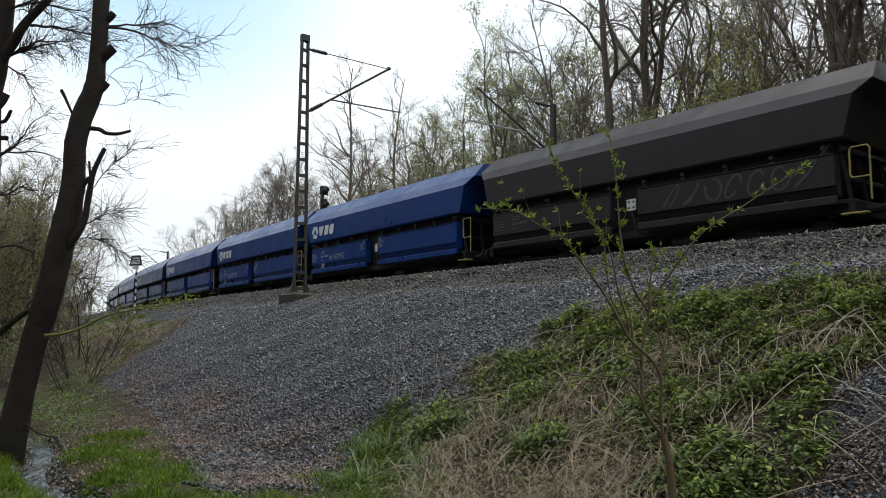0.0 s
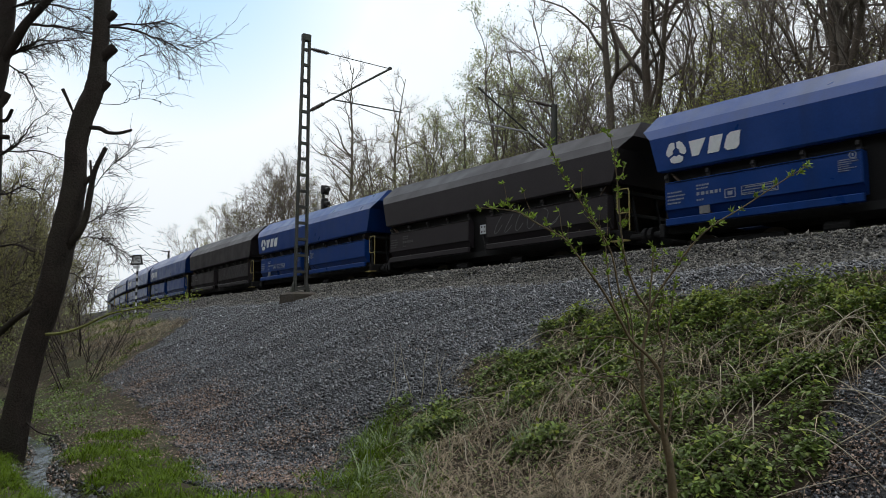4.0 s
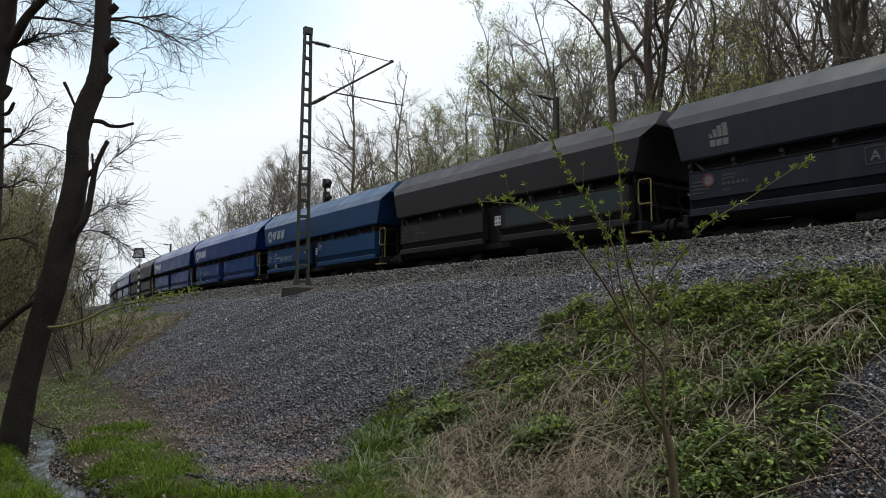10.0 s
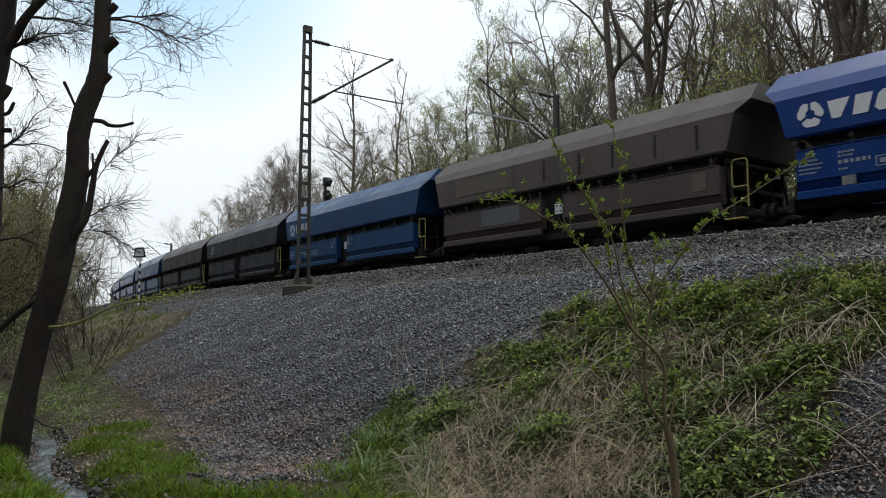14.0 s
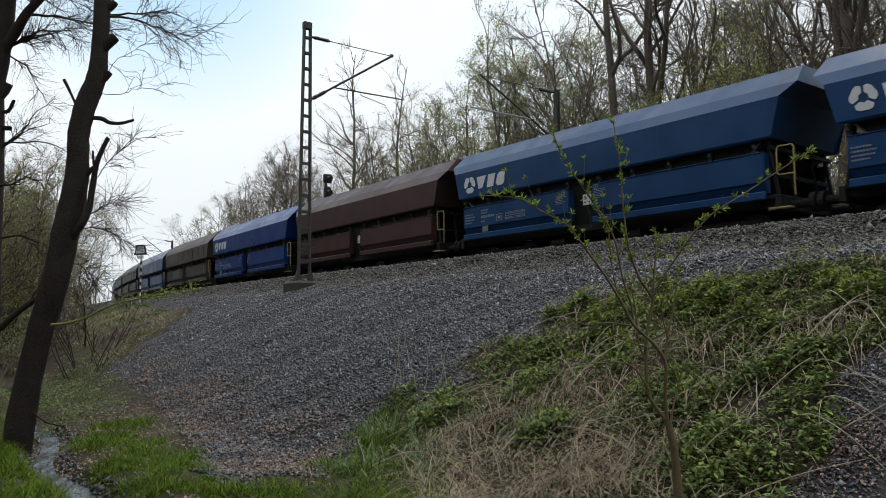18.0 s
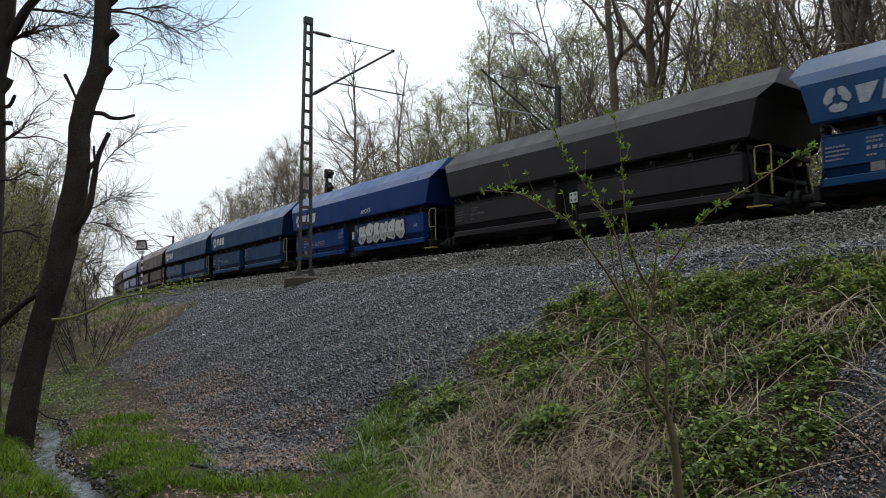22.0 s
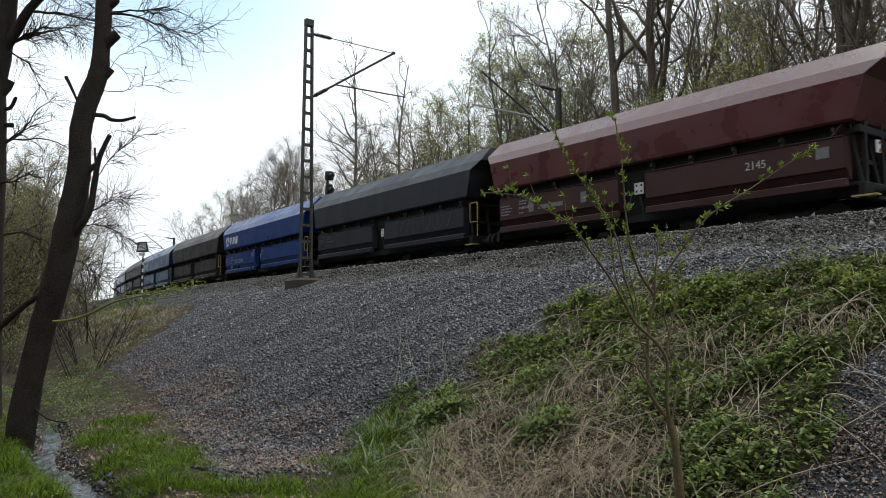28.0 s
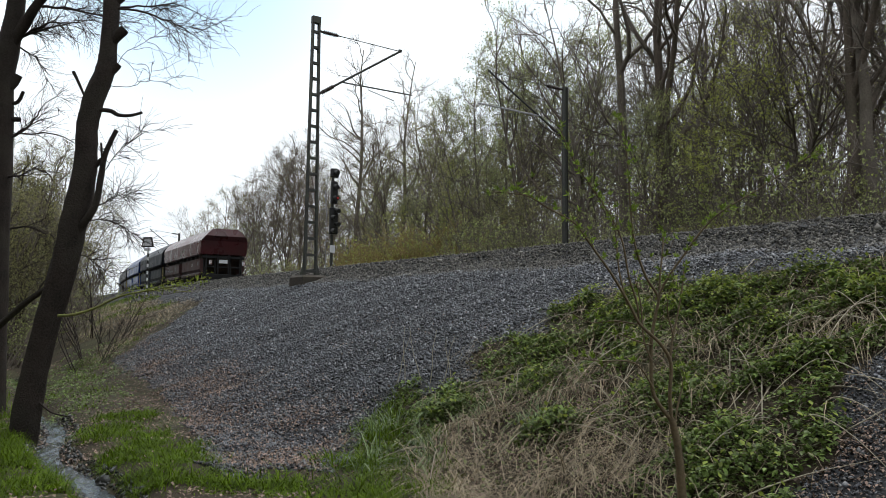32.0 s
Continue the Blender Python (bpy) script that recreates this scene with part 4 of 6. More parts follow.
def make_shrub(seed, stems, height, leafy, leaf, label, twig="twig"):
    rng = np.random.default_rng(seed)
    t = thing("shrub", label, "shrub", "shrubs at the wood's edge")
    fine, mid, leaves = [], [], []
    for i in range(stems):
        a, q = rng.uniform(0, 6.28), rng.uniform(0, 0.7)
        ln = height * rng.uniform(0.55, 1.1)
        p, r = limb(rng, (q * math.cos(a), q * math.sin(a), -0.1), (0.5 * math.cos(a), 0.5 * math.sin(a), 1), ln, 0.022, 0.006, 5, 0.12, 0.02)
        mid += segs_of(p, r)
        twiggy(rng, p, r, ln * 0.8, 4, 3, leafy, fine, leaves, mid, tw=0.007, short=0.6)
    v, f = twig_mesh(mid, fine)
    tagged(raw("thicket", v, f, M[twig], t), kind="stuff")
    leaf_cards("foliage", np.array(leaves), rng, 0.055, M[leaf], t, small=True)
    t["tall"] = height
    return t


used = set()


def plant(ob, s, u, turn=0.0, tall=None, dz=0.0):
    """Set a tree or shrub, or a copy of it if it stands already, on the ground, at a given height."""
    x, y = line(s, u)
    k = tall / ob["tall"] if tall else 1.0
    if ob.name in used:
        ob = copy_thing(ob, Matrix())
    used.add(ob.name)
    ob.matrix_basis = pose(float(x), float(y), float(ground_z(s, u)) + dz, 0, 0, turn) @ Matrix.Diagonal((k, k, k, 1))
    return ob


T_BARE = [make_tree("bare_tree", 11, 18, 0.115, 0.28, 16, 6, 5, 0.35, "tall grey bare tree with fine twigs", forks=1, leaf="leaf_olive"),
          make_tree("bare_tree", 12, 20, 0.24, 0.38, 15, 6, 5, 0.1, "tall grey bare tree with fine twigs"),
          make_tree("bare_tree", 15, 14, 0.075, 0.18, 17, 6, 5, 0.6, "slender grey-brown bare tree", lean=0.1, forks=2, leaf="leaf_olive"),
          make_tree("bare_tree", 16, 18, 0.10, 0.35, 15, 6, 5, 0.4, "tall grey bare tree with fine twigs", lean=0.08, forks=1, leaf="leaf_olive")]
T_BUD = [make_tree("budding_tree", 13, 13, 0.10, 0.12, 18, 6, 5, 4.0, "slender tree with fresh light green leaves", forks=1),
         make_tree("budding_tree", 14, 11, 0.09, 0.08, 18, 6, 5, 4.4, "slender tree with young olive green leaves", leaf="leaf_olive", forks=2),
         make_tree("budding_tree", 18, 16, 0.10, 0.18, 17, 6, 5, 4.4, "tall tree in pale young leaf", leaf="leaf_olive", forks=1)]
T_FULL = [make_tree("leafy_tree", 41, 13, 0.12, 0.10, 22, 6, 5, 11.0, "broad tree in pale green spring leaf", forks=1, leaf="leaf", leaf_size=0.085),
          make_tree("leafy_tree", 42, 11, 0.11, 0.08, 22, 6, 5, 10.0, "broad tree in olive spring leaf", forks=2, leaf="leaf_olive", leaf_size=0.085)]
T_FINE = [make_tree("bare_tree", 51, 13, 0.13, 0.16, 30, 8, 8, 0.25, "round-crowned bare tree with dense fine twigs", forks=1, leaf="leaf_olive", tw=0.007, wander=0.13, angles=(0.5, 0.95), wide=0.85),
          make_tree("bare_tree", 52, 13, 0.12, 0.14, 30, 8, 8, 0.5, "round-crowned bare tree with dense fine twigs", forks=2, leaf="leaf_olive", tw=0.007, wander=0.15, angles=(0.5, 1.0), wide=0.9)]
T_GOLD = make_tree("leafy_tree", 53, 11, 0.09, 0.40, 18, 6, 5, 6.5, "slender tree in yellow-green spring leaf", leaf="leaf_gold", forks=2)
T_DARK = make_tree("bare_tree", 54, 17, 0.26, 0.26, 20, 8, 7, 0.2, "dark-barked bare tree with wide bent boughs", material="bark_mid", leaf="leaf_olive", forks=2, twig="twig", wander=0.24, angles=(0.5, 1.1), wide=1.0)
T_SHADE = make_tree("budding_tree", 55, 11, 0.16, 0.10, 22, 8, 7, 5.0, "dark-stemmed tree with brownish olive buds", material="bark", leaf="leaf_olive", forks=2, twig="bark")
SHRUBS = [make_shrub(31, 16, 2.6, 0.8, "leaf_olive", "brown leafless thicket with first olive leaves"),
          make_shrub(32, 14, 2.0, 6.0, "leaf", "thicket with fresh green leaves"),
          make_shrub(33, 18, 3.2, 0.4, "leaf_olive", "tall brown leafless thicket"),
          make_shrub(34, 5, 3.0, 0.15, "leaf_olive", "thin dark young stems on the bank", twig="bark"),
          make_shrub(36, 10, 1.6, 3.0, "blossom", "thorn bush with small white spring blossom"),
          make_shrub(35, 22, 1.8, 2.6, "leaf_gold", "low golden brown brush with yellow-green buds", twig="brush")]

rngw = np.random.default_rng(77)
# trees that stand out on the skyline: place on the line, offset, height, kind
for s, u, tall, ob in ((49.6, 9, 18.2, T_BARE[1]), (42.2, 9, 14.8, T_BARE[1]), (88, 9, 12.0, T_FINE[1]), (80, 9, 12.3, T_FINE[0]), (75, 9.5, 12.8, T_FINE[1]), (69.3, 9, 13.6, T_FINE[0]), (64, 9, 13.2, T_FINE[1]), (59.6, 9, 12.4, T_FINE[0]), (55.2, 9, 12.6, T_FINE[1]), (45.6, 10, 12.4, T_FINE[0]), (39.8, 9.5, 11.8, T_BUD[0]), (37.8, 9.5, 11.0, T_BUD[1]), (53, 12, 12.0, T_BUD[0]),
                       (34.8, 10, 12.0, T_FULL[0]), (32.0, 10.5, 14.5, T_FULL[0]), (36.5, 13, 13.0, T_FULL[1]), (30.0, 13, 15.0, T_FULL[0]), (38.5, 8, 6.0, T_FULL[0]), (28.0, 8, 7.0, T_FULL[1]),
                       (29.8, 9, 14.0, T_FULL[0]), (26.4, 10, 15.5, T_FINE[1]), (22.6, 9, 22.0, T_BARE[1]), (21.6, 9.8, 15.0, T_BARE[2]), (20.3, 9.4, 22.0, T_BARE[1]), (35.6, 7.8, 7.5, T_GOLD), (33.6, 7.6, 6.5, T_GOLD), (30.5, 8.0, 7.0, T_FULL[0]), (16.8, 8.2, 7.5, T_GOLD), (18.8, 11, 11.5, T_GOLD), (17.5, 12, 12.5, T_GOLD), (20.2, 13, 12.0, T_GOLD),
                       (16.4, 9, 8.0, T_BUD[0]), (12.95, 8.8, 17.5, T_DARK), (11.85, 9.2, 21.0, T_BARE[1]), (21.1, 8.8, 19.0, T_DARK), (11.4, 9.5, 20.0, T_FINE[0]), (16.0, 12, 15.0, T_FINE[1]), (66.0, 12, 12.0, T_BUD[1]),
                       (82.0, 9, 12.0, T_FULL[1]), (90.0, 9, 12.5, T_FULL[1]), (98.0, 8, 12.5, T_FULL[1]), (86.0, 12, 13.0, T_BUD[2]), (105.0, 8, 13.0, T_BARE[3]), (150.0, -6, 19.0, T_BARE[3]), (158.0, -8, 18.0, T_BUD[2])):
    plant(ob, s, u, rngw.uniform(0, 360), tall)
spots = []
for i in range(4000):
    s, u = rngw.uniform(-14, 120), 6.0 + 44 * rngw.uniform(0, 1) ** 1.5
    if all((s - a) ** 2 + (u - b) ** 2 > (1.7 + 0.035 * u) ** 2 for a, b in spots):
        spots.append((s, u))
    if len(spots) >= 118:
        break
for s, u in spots:
    right = s < 27 + 0.75 * (u - 8)
    if 17 < s - 0.85 * (u - 10) < 29 and u > 10 and rngw.uniform(0, 1) < 0.02:
        continue
    low = right and rngw.uniform(0, 1) < 0.5
    tall = rngw.uniform(5, 9) * (1 + 0.02 * (u - 8)) if low else rngw.uniform(13, 20) if right else rngw.uniform(7.5, 11) * (1 + 0.028 * (u - 8))
    p = (0.0, 0.0, 0.15, 0.0, 0.35, 0.22, 0.0, 0.16, 0.12) if low else (0.22, 0.03, 0.30, 0.22, 0.08, 0.04, 0.09, 0.01, 0.01) if right else (0.12, 0.02, 0.22, 0.12, 0.16, 0.12, 0.12, 0.06, 0.06)
    ob = (T_BARE + T_BUD + T_FULL)[int(rngw.choice(9, p=p))]
    tall = min(tall, 11.0 + 0.1 * u) if ob in T_FULL else tall
    plant(ob, s, u, rngw.uniform(0, 360), tall)
for i in range(11):
    u = rngw.uniform(11, 36)
    s = 9 + (u - 10) * 0.62 + rngw.uniform(-2, 8)
    plant((T_BARE + T_FINE + T_BUD)[int(rngw.choice(9, p=(0.2, 0.02, 0.22, 0.2, 0.08, 0.08, 0.1, 0.05, 0.05)))], s, u, rngw.uniform(0, 360), rngw.uniform(8, 19))
for i in range(8):
    u = rngw.uniform(12, 26)
    s = rngw.uniform(9.5 + 0.46 * (u - 8), 19 + 0.82 * (u - 8))
    plant((T_BARE[0], T_FINE[1], T_BARE[3], T_DARK)[i % 4], s, u, rngw.uniform(0, 360), rngw.uniform(13, 18))
for i in range(7):
    u = rngw.uniform(12, 32)
    plant((T_BARE + T_FINE)[int(rngw.choice(6, p=(0.2, 0.0, 0.3, 0.2, 0.15, 0.15)))], rngw.uniform(17, 29) + 0.85 * (u - 10), u, rngw.uniform(0, 360), rngw.uniform(8, 14))
for i in range(30):
    plant(SHRUBS[5], rngw.uniform(14, 62), rngw.uniform(5.0, 9.0), rngw.uniform(0, 360), rngw.uniform(1.2, 2.4))
for i in range(26):
    plant(SHRUBS[5], rngw.uniform(29, 41), rngw.uniform(4.6, 7.0), rngw.uniform(0, 360), rngw.uniform(1.8, 3.4))
for s, u, tall in ((34.6, 5.2, 1.7), (35.4, 5.6, 1.5), (33.8, 5.4, 1.2)):
    plant(SHRUBS[4], s, u, 40 * s, tall)
for i in range(44):
    plant(SHRUBS[1], rngw.uniform(6, 33), rngw.uniform(4.8, 9.0), rngw.uniform(0, 360), rngw.uniform(1.0, 2.3))
for i in range(12):
    plant(SHRUBS[1], rngw.uniform(20, 29), rngw.uniform(4.6, 7.0), rngw.uniform(0, 360), rngw.uniform(2.0, 3.4))
for i in range(105):
    s, u = 2 + 95 * rngw.uniform(0, 1) ** 1.3, rngw.uniform(4.4, 12)
    plant(SHRUBS[int(rngw.choice(3, p=(0.32, 0.42, 0.26)))], s, u, rngw.uniform(0, 360), rngw.uniform(1.4, 3.4) * (1 + 0.09 * (u - 4)))

# far stems deep in the wood
segs = []
for i in range(7000):
    s, u = rngw.uniform(-30, 120), rngw.uniform(22, 60)
    x, y = line(s, u)
    z = float(np.interp(u, PROFILE_U, PROFILE_Z))
    h = rngw.uniform(4, 15) * (1.0 if s < 45 else 0.75)
    z0 = z + (0 if i % 4 == 0 else rngw.uniform(0, h))
    dx = rngw.normal(0, 0.18 if i % 4 == 0 else 1.1, 2)
    ln = h if i % 4 == 0 else rngw.uniform(1.0, 3.0)
    segs.append((float(x), float(y), z0, float(x) + dx[0], float(y) + dx[1], z0 + ln * (1 if i % 4 == 0 else 0.7), 0.05 if i % 4 == 0 else 0.020, 0.008))
for i in range(13000):
    s, u = rngw.uniform(-10, 85), rngw.uniform(13, 42)
    x, y = line(s, u)
    z = float(np.interp(u, PROFILE_U, PROFILE_Z)) + rngw.uniform(0, 1) ** 2.4 * 7
    d = rngw.normal(0, 0.5, 2)
    segs.append((float(x), float(y), z, float(x) + d[0], float(y) + d[1], z + rngw.uniform(0.5, 2.2), 0.018, 0.007))
for i in range(1500):
    u = rngw.uniform(22, 45)
    s = 8 + (u - 10) * 0.62 + rngw.uniform(-3, 9)
    x, y = line(s, u)
    z = float(np.interp(u, PROFILE_U, PROFILE_Z)) + rngw.uniform(0, 14)
    d = rngw.normal(0, 0.5, 2)
    segs.append((float(x), float(y), z, float(x) + d[0], float(y) + d[1], z + rngw.uniform(0.5, 2.2), 0.024, 0.008))
for i in range(7000):
    s, u = rngw.uniform(42, 130), -rngw.uniform(9.5, 34)
    x, y = line(s, u)
    z = float(np.interp(u, PROFILE_U, PROFILE_Z)) + rngw.uniform(0, 1) ** 1.4 * 8
    d = rngw.normal(0, 0.5, 2)
    segs.append((float(x), float(y), z, float(x) + d[0], float(y) + d[1], z + rngw.uniform(0.5, 2.2), 0.022, 0.008))
v, f = tubes(segs, 3)
tagged(raw("far_wood", v, f, M["twig_haze"]), "dense stems and twigs deep in the wood, coloured pale as by haze", "wood", kind="stuff")

# ---- the old trees beside the stream ----
def curve_tube(pts, radii, sides=12, rough=0.0, seed=0):
    """One continuous skin along a bent line."""
    rng = np.random.default_rng(seed)
    p = np.array(pts, dtype=float)
    t = np.linspace(0, len(p) - 1, (len(p) - 1) * 4 + 1)
    k = np.clip(t.astype(int), 0, len(p) - 2)
    f = (t - k)[:, None]
    p0, p1, p2, p3 = p[np.clip(k - 1, 0, None)], p[k], p[k + 1], p[np.clip(k + 2, None, len(p) - 1)]
    c = 0.5 * (2 * p1 + (p2 - p0) * f + (2 * p0 - 5 * p1 + 4 * p2 - p3) * f ** 2 + (3 * p1 - p0 - 3 * p2 + p3) * f ** 3)
    r = np.interp(t, np.arange(len(p)), radii)
    d = np.gradient(c, axis=0)
    d /= np.linalg.norm(d, axis=1)[:, None]
    ref = np.array((0.0, 1.0, 0.0)) if abs(d[0][1]) < 0.9 else np.array((1.0, 0, 0))
    e1 = np.cross(d, ref)
    e1 /= np.linalg.norm(e1, axis=1)[:, None]
    e2 = np.cross(d, e1)
    ang = np.arange(sides) * 2 * np.pi / sides
    ridge = rng.normal(0, 1, (1, sides)) * 0.6 + rng.normal(0, 1, (len(c), sides)) * 0.8
    rr = r[:, None] * (1 + rough * ridge)
    v = c[:, None] + rr[..., None] * (np.cos(ang)[None, :, None] * e1[:, None] + np.sin(ang)[None, :, None] * e2[:, None])
    n = len(c)
    i = np.arange(sides)
    q = np.stack((i, (i + 1) % sides, (i + 1) % sides + sides, i + sides), -1)[None] + (np.arange(n - 1) * sides)[:, None, None]
    return v.reshape(-1, 3), q.reshape(-1, 4), c, r


def facing(dist, side):
    """A pose on the camera's right side by that many metres, dist ahead, whose x axis runs to the right."""
    return pose(side, dist, 0)


def old_tree(name, label, at, trunk, stubs, limbs, seed):
    """A tree by its bent trunk, lopped stubs and long twiggy limbs; x to the right, z up, as seen from the path."""
    rng = np.random.default_rng(seed)
    t = thing(name, label, "tree", at=at)
    v, q, c, r = curve_tube([p[:3] for p in trunk], [p[3] for p in trunk], 26, 0.045, seed)
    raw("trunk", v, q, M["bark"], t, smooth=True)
    for pts, r0, r1 in stubs:
        v, q, c, r = curve_tube(pts, np.linspace(r0, r1, len(pts)), 8, 0.05, seed)
        raw("branch_stub", v, q, M["bark"], t, smooth=True)
    mid, fine, none = [], [], []
    # unseen crown carried on high above the path, added to shade the bank
    top = np.array(trunk[-1][:3])
    mid += segs_of(np.array((top, top + (0.1, 0.2, 2.2), top + (0.0, 0.5, 5.0))), (trunk[-1][3], trunk[-1][3] * 0.7, 0.03))
    for i in range(13):
        a = 2.4 * i + seed
        start = top + np.array((0.05, 0.2, 0.3 + 0.32 * i))
        reach = rng.uniform(2.2, 3.6) * (1 - 0.03 * i)
        p, rad = limb(rng, start, (math.cos(a), math.sin(a), 0.45), reach, 0.06, 0.012, 6, 0.12, 0.04)
        mid += segs_of(p, rad)
        twiggy(rng, p, rad, reach, 15, 8, 0, fine, none, mid, tw=0.006, short=0.9, up=0.02, steps=(3, 2), bend=0.2)
    for pts, r0, n2, n3 in limbs:
        p = curve_tube(pts, np.ones(len(pts)), 4)[2]
        p[1:-1] += rng.normal(0, 0.012, (len(p) - 2, 3))
        rad = np.linspace(r0, 0.0035, len(p))
        mid += segs_of(p, rad)
        twiggy(rng, p, rad, np.linalg.norm(p[-1] - p[0]) * 0.8, n2, n3, 0, fine, none, mid, tw=0.0036, short=0.6, up=0.01, steps=(5, 4), bend=0.22)
    v, q = tubes(mid + fine, 4)
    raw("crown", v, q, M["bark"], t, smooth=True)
    return t


TREE1 = facing(12.6, -6.6)
old_tree("alder_tree", "dark rough-barked tree with lopped branch stubs beside the stream", TREE1,
         ((-0.22, 0, -4.0, 0.29), (-0.13, 0, -3.6, 0.225), (0.02, 0, -2.5, 0.195), (0.19, 0, -1.65, 0.195), (0.38, 0, -0.9, 0.205), (0.50, 0, -0.2, 0.205), (0.64, 0, 0.6, 0.185), (0.66, 0, 1.1, 0.17), (0.66, 0, 1.5, 0.162), (0.75, 0, 1.95, 0.165), (0.91, 0, 2.4, 0.15), (0.94, 0, 2.85, 0.13), (0.96, 0, 3.7, 0.13), (0.97, 0, 4.5, 0.125), (0.98, 0, 5.6, 0.115)),
         ((((0.95, 0, 2.85), (1.08, -0.03, 2.97), (1.21, -0.04, 3.08)), 0.10, 0.085), (((0.92, 0, 2.32), (1.04, 0, 2.42), (1.12, 0, 2.51)), 0.085, 0.06), (((0.70, 0, 0.75), (0.82, 0.0, 0.82), (0.91, 0, 0.94)), 0.06, 0.03), (((0.97, 0, 3.55), (1.09, 0, 3.60), (1.17, 0, 3.69)), 0.08, 0.06),
          (((0.75, 0, 1.75), (1.02, 0, 1.73), (1.17, -0.05, 1.65), (1.39, -0.1, 1.63), (1.58, -0.1, 1.68)), 0.04, 0.022), (((0.62, 0, 1.9), (0.48, 0, 2.19), (0.38, 0, 2.38)), 0.018, 0.028),
          (((0.50, 0, -0.35), (0.75, -0.1, -0.08), (0.90, -0.1, 0.2), (0.96, -0.1, 0.61), (1.02, -0.1, 1.02), (1.18, -0.1, 1.39)), 0.075, 0.035), (((0.98, -0.1, 0.80), (0.94, -0.1, 1.18)), 0.022, 0.018),
          (((0.12, 0.05, -1.15), (-0.2, 0.1, -1.35), (-0.55, 0.2, -1.62), (-0.9, 0.3, -1.9)), 0.045, 0.06), (((0.15, -0.05, -2.95), (0.48, -0.3, -3.07), (0.84, -0.5, -3.1)), 0.018, 0.008)),
         ((((1.0, 0, 3.45), (1.64, -0.2, 3.29), (2.21, -0.5, 3.0), (2.59, -0.7, 2.76)), 0.022, 14, 7), (((1.0, 0.1, 3.48), (1.44, 0.2, 3.57), (2.0, 0.3, 3.62), (2.38, 0.5, 3.48)), 0.02, 14, 7), (((1.1, 0, 2.5), (1.35, -0.2, 2.68), (1.57, -0.3, 2.71), (1.85, -0.4, 2.82), (2.17, -0.4, 2.81)), 0.006, 7, 3), (((1.0, 0, 2.15), (1.28, 0.1, 2.15), (1.5, 0.2, 2.29), (1.8, 0.2, 2.30), (2.09, 0.3, 2.43)), 0.006, 6, 3),
          (((0.98, -0.1, 0.7), (1.38, -0.3, 1.07), (1.86, -0.4, 1.33)), 0.010, 13, 5), (((0.92, -0.1, 0.15), (1.23, -0.2, 0.29), (1.46, -0.2, 0.32)), 0.014, 16, 6), (((0.75, 0, -0.05), (1.25, -0.3, -0.12), (1.62, -0.4, -0.3)), 0.010, 16, 6), (((0.6, 0, -0.6), (1.0, -0.2, -0.75), (1.4, -0.3, -1.1)), 0.010, 14, 6)), 5)

TREE0 = facing(15.0, -8.44)
old_tree("old_tree", "dark tree with wide twiggy limbs at the wood's margin", TREE0,
         ((-0.20, 0, -4.2, 0.27), (-0.21, 0, -1.9, 0.22), (-0.25, 0, 0.5, 0.19), (-0.25, 0, 1.8, 0.17), (-0.30, 0, 2.9, 0.165), (-0.24, 0, 3.75, 0.19), (-0.15, 0, 4.7, 0.15), (-0.16, 0, 6.4, 0.15)),
         ((((-0.20, 0, 2.79), (-0.10, 0, 2.91), (-0.02, 0, 3.06)), 0.08, 0.07), (((-0.20, 0, 2.51), (-0.02, 0, 2.52), (0.14, -0.1, 2.70)), 0.04, 0.03), (((-0.2, 0, 2.2), (0.05, 0, 2.18)), 0.05, 0.045), (((-0.27, 0, 3.55), (0.09, -0.1, 4.04), (0.40, -0.2, 4.44), (0.92, -0.3, 4.96), (1.22, -0.3, 5.6)), 0.11, 0.05)),
         ((((-0.1, 0, 4.73), (0.49, -0.2, 4.82), (1.16, -0.4, 4.62), (1.7, -0.5, 4.5)), 0.035, 22, 9), (((0.34, 0, 4.44), (0.84, 0.3, 4.5), (1.45, 0.5, 4.39), (1.9, 0.5, 4.2)), 0.03, 20, 8), (((-0.11, 0, 3.75), (0.42, 0.1, 4.04), (1.07, 0.2, 4.21)), 0.04, 20, 8), (((-0.06, 0, 3.81), (0.64, -0.2, 4.02), (1.42, -0.4, 3.95)), 0.035, 20, 8),
          (((-0.15, 0, 1.79), (0.15, 0.2, 2.13), (0.29, 0.3, 2.52), (0.71, 0.3, 2.8)), 0.025, 9, 5), (((-0.12, 0, 1.81), (0.43, -0.2, 2.07), (1.02, -0.4, 2.18)), 0.022, 9, 5), (((-0.1, 0, 1.88), (0.54, 0.4, 1.99), (1.01, 0.6, 1.74)), 0.02, 8, 5), (((-0.16, 0, 1.08), (0.38, -0.4, 1.02), (0.96, -0.8, 1.19)), 0.03, 9, 5),
          (((-0.16, 0, 3.7), (0.18, 0.2, 3.47), (0.37, 0.3, 3.08)), 0.02, 14, 6), (((0.39, -0.1, 4.5), (0.42, 0, 4.96), (0.56, 0.2, 5.5)), 0.04, 12, 6), (((-0.2, 0, 0.05), (0.33, 0.1, 0.10), (0.71, 0.2, -0.06)), 0.025, 9, 5)), 6)

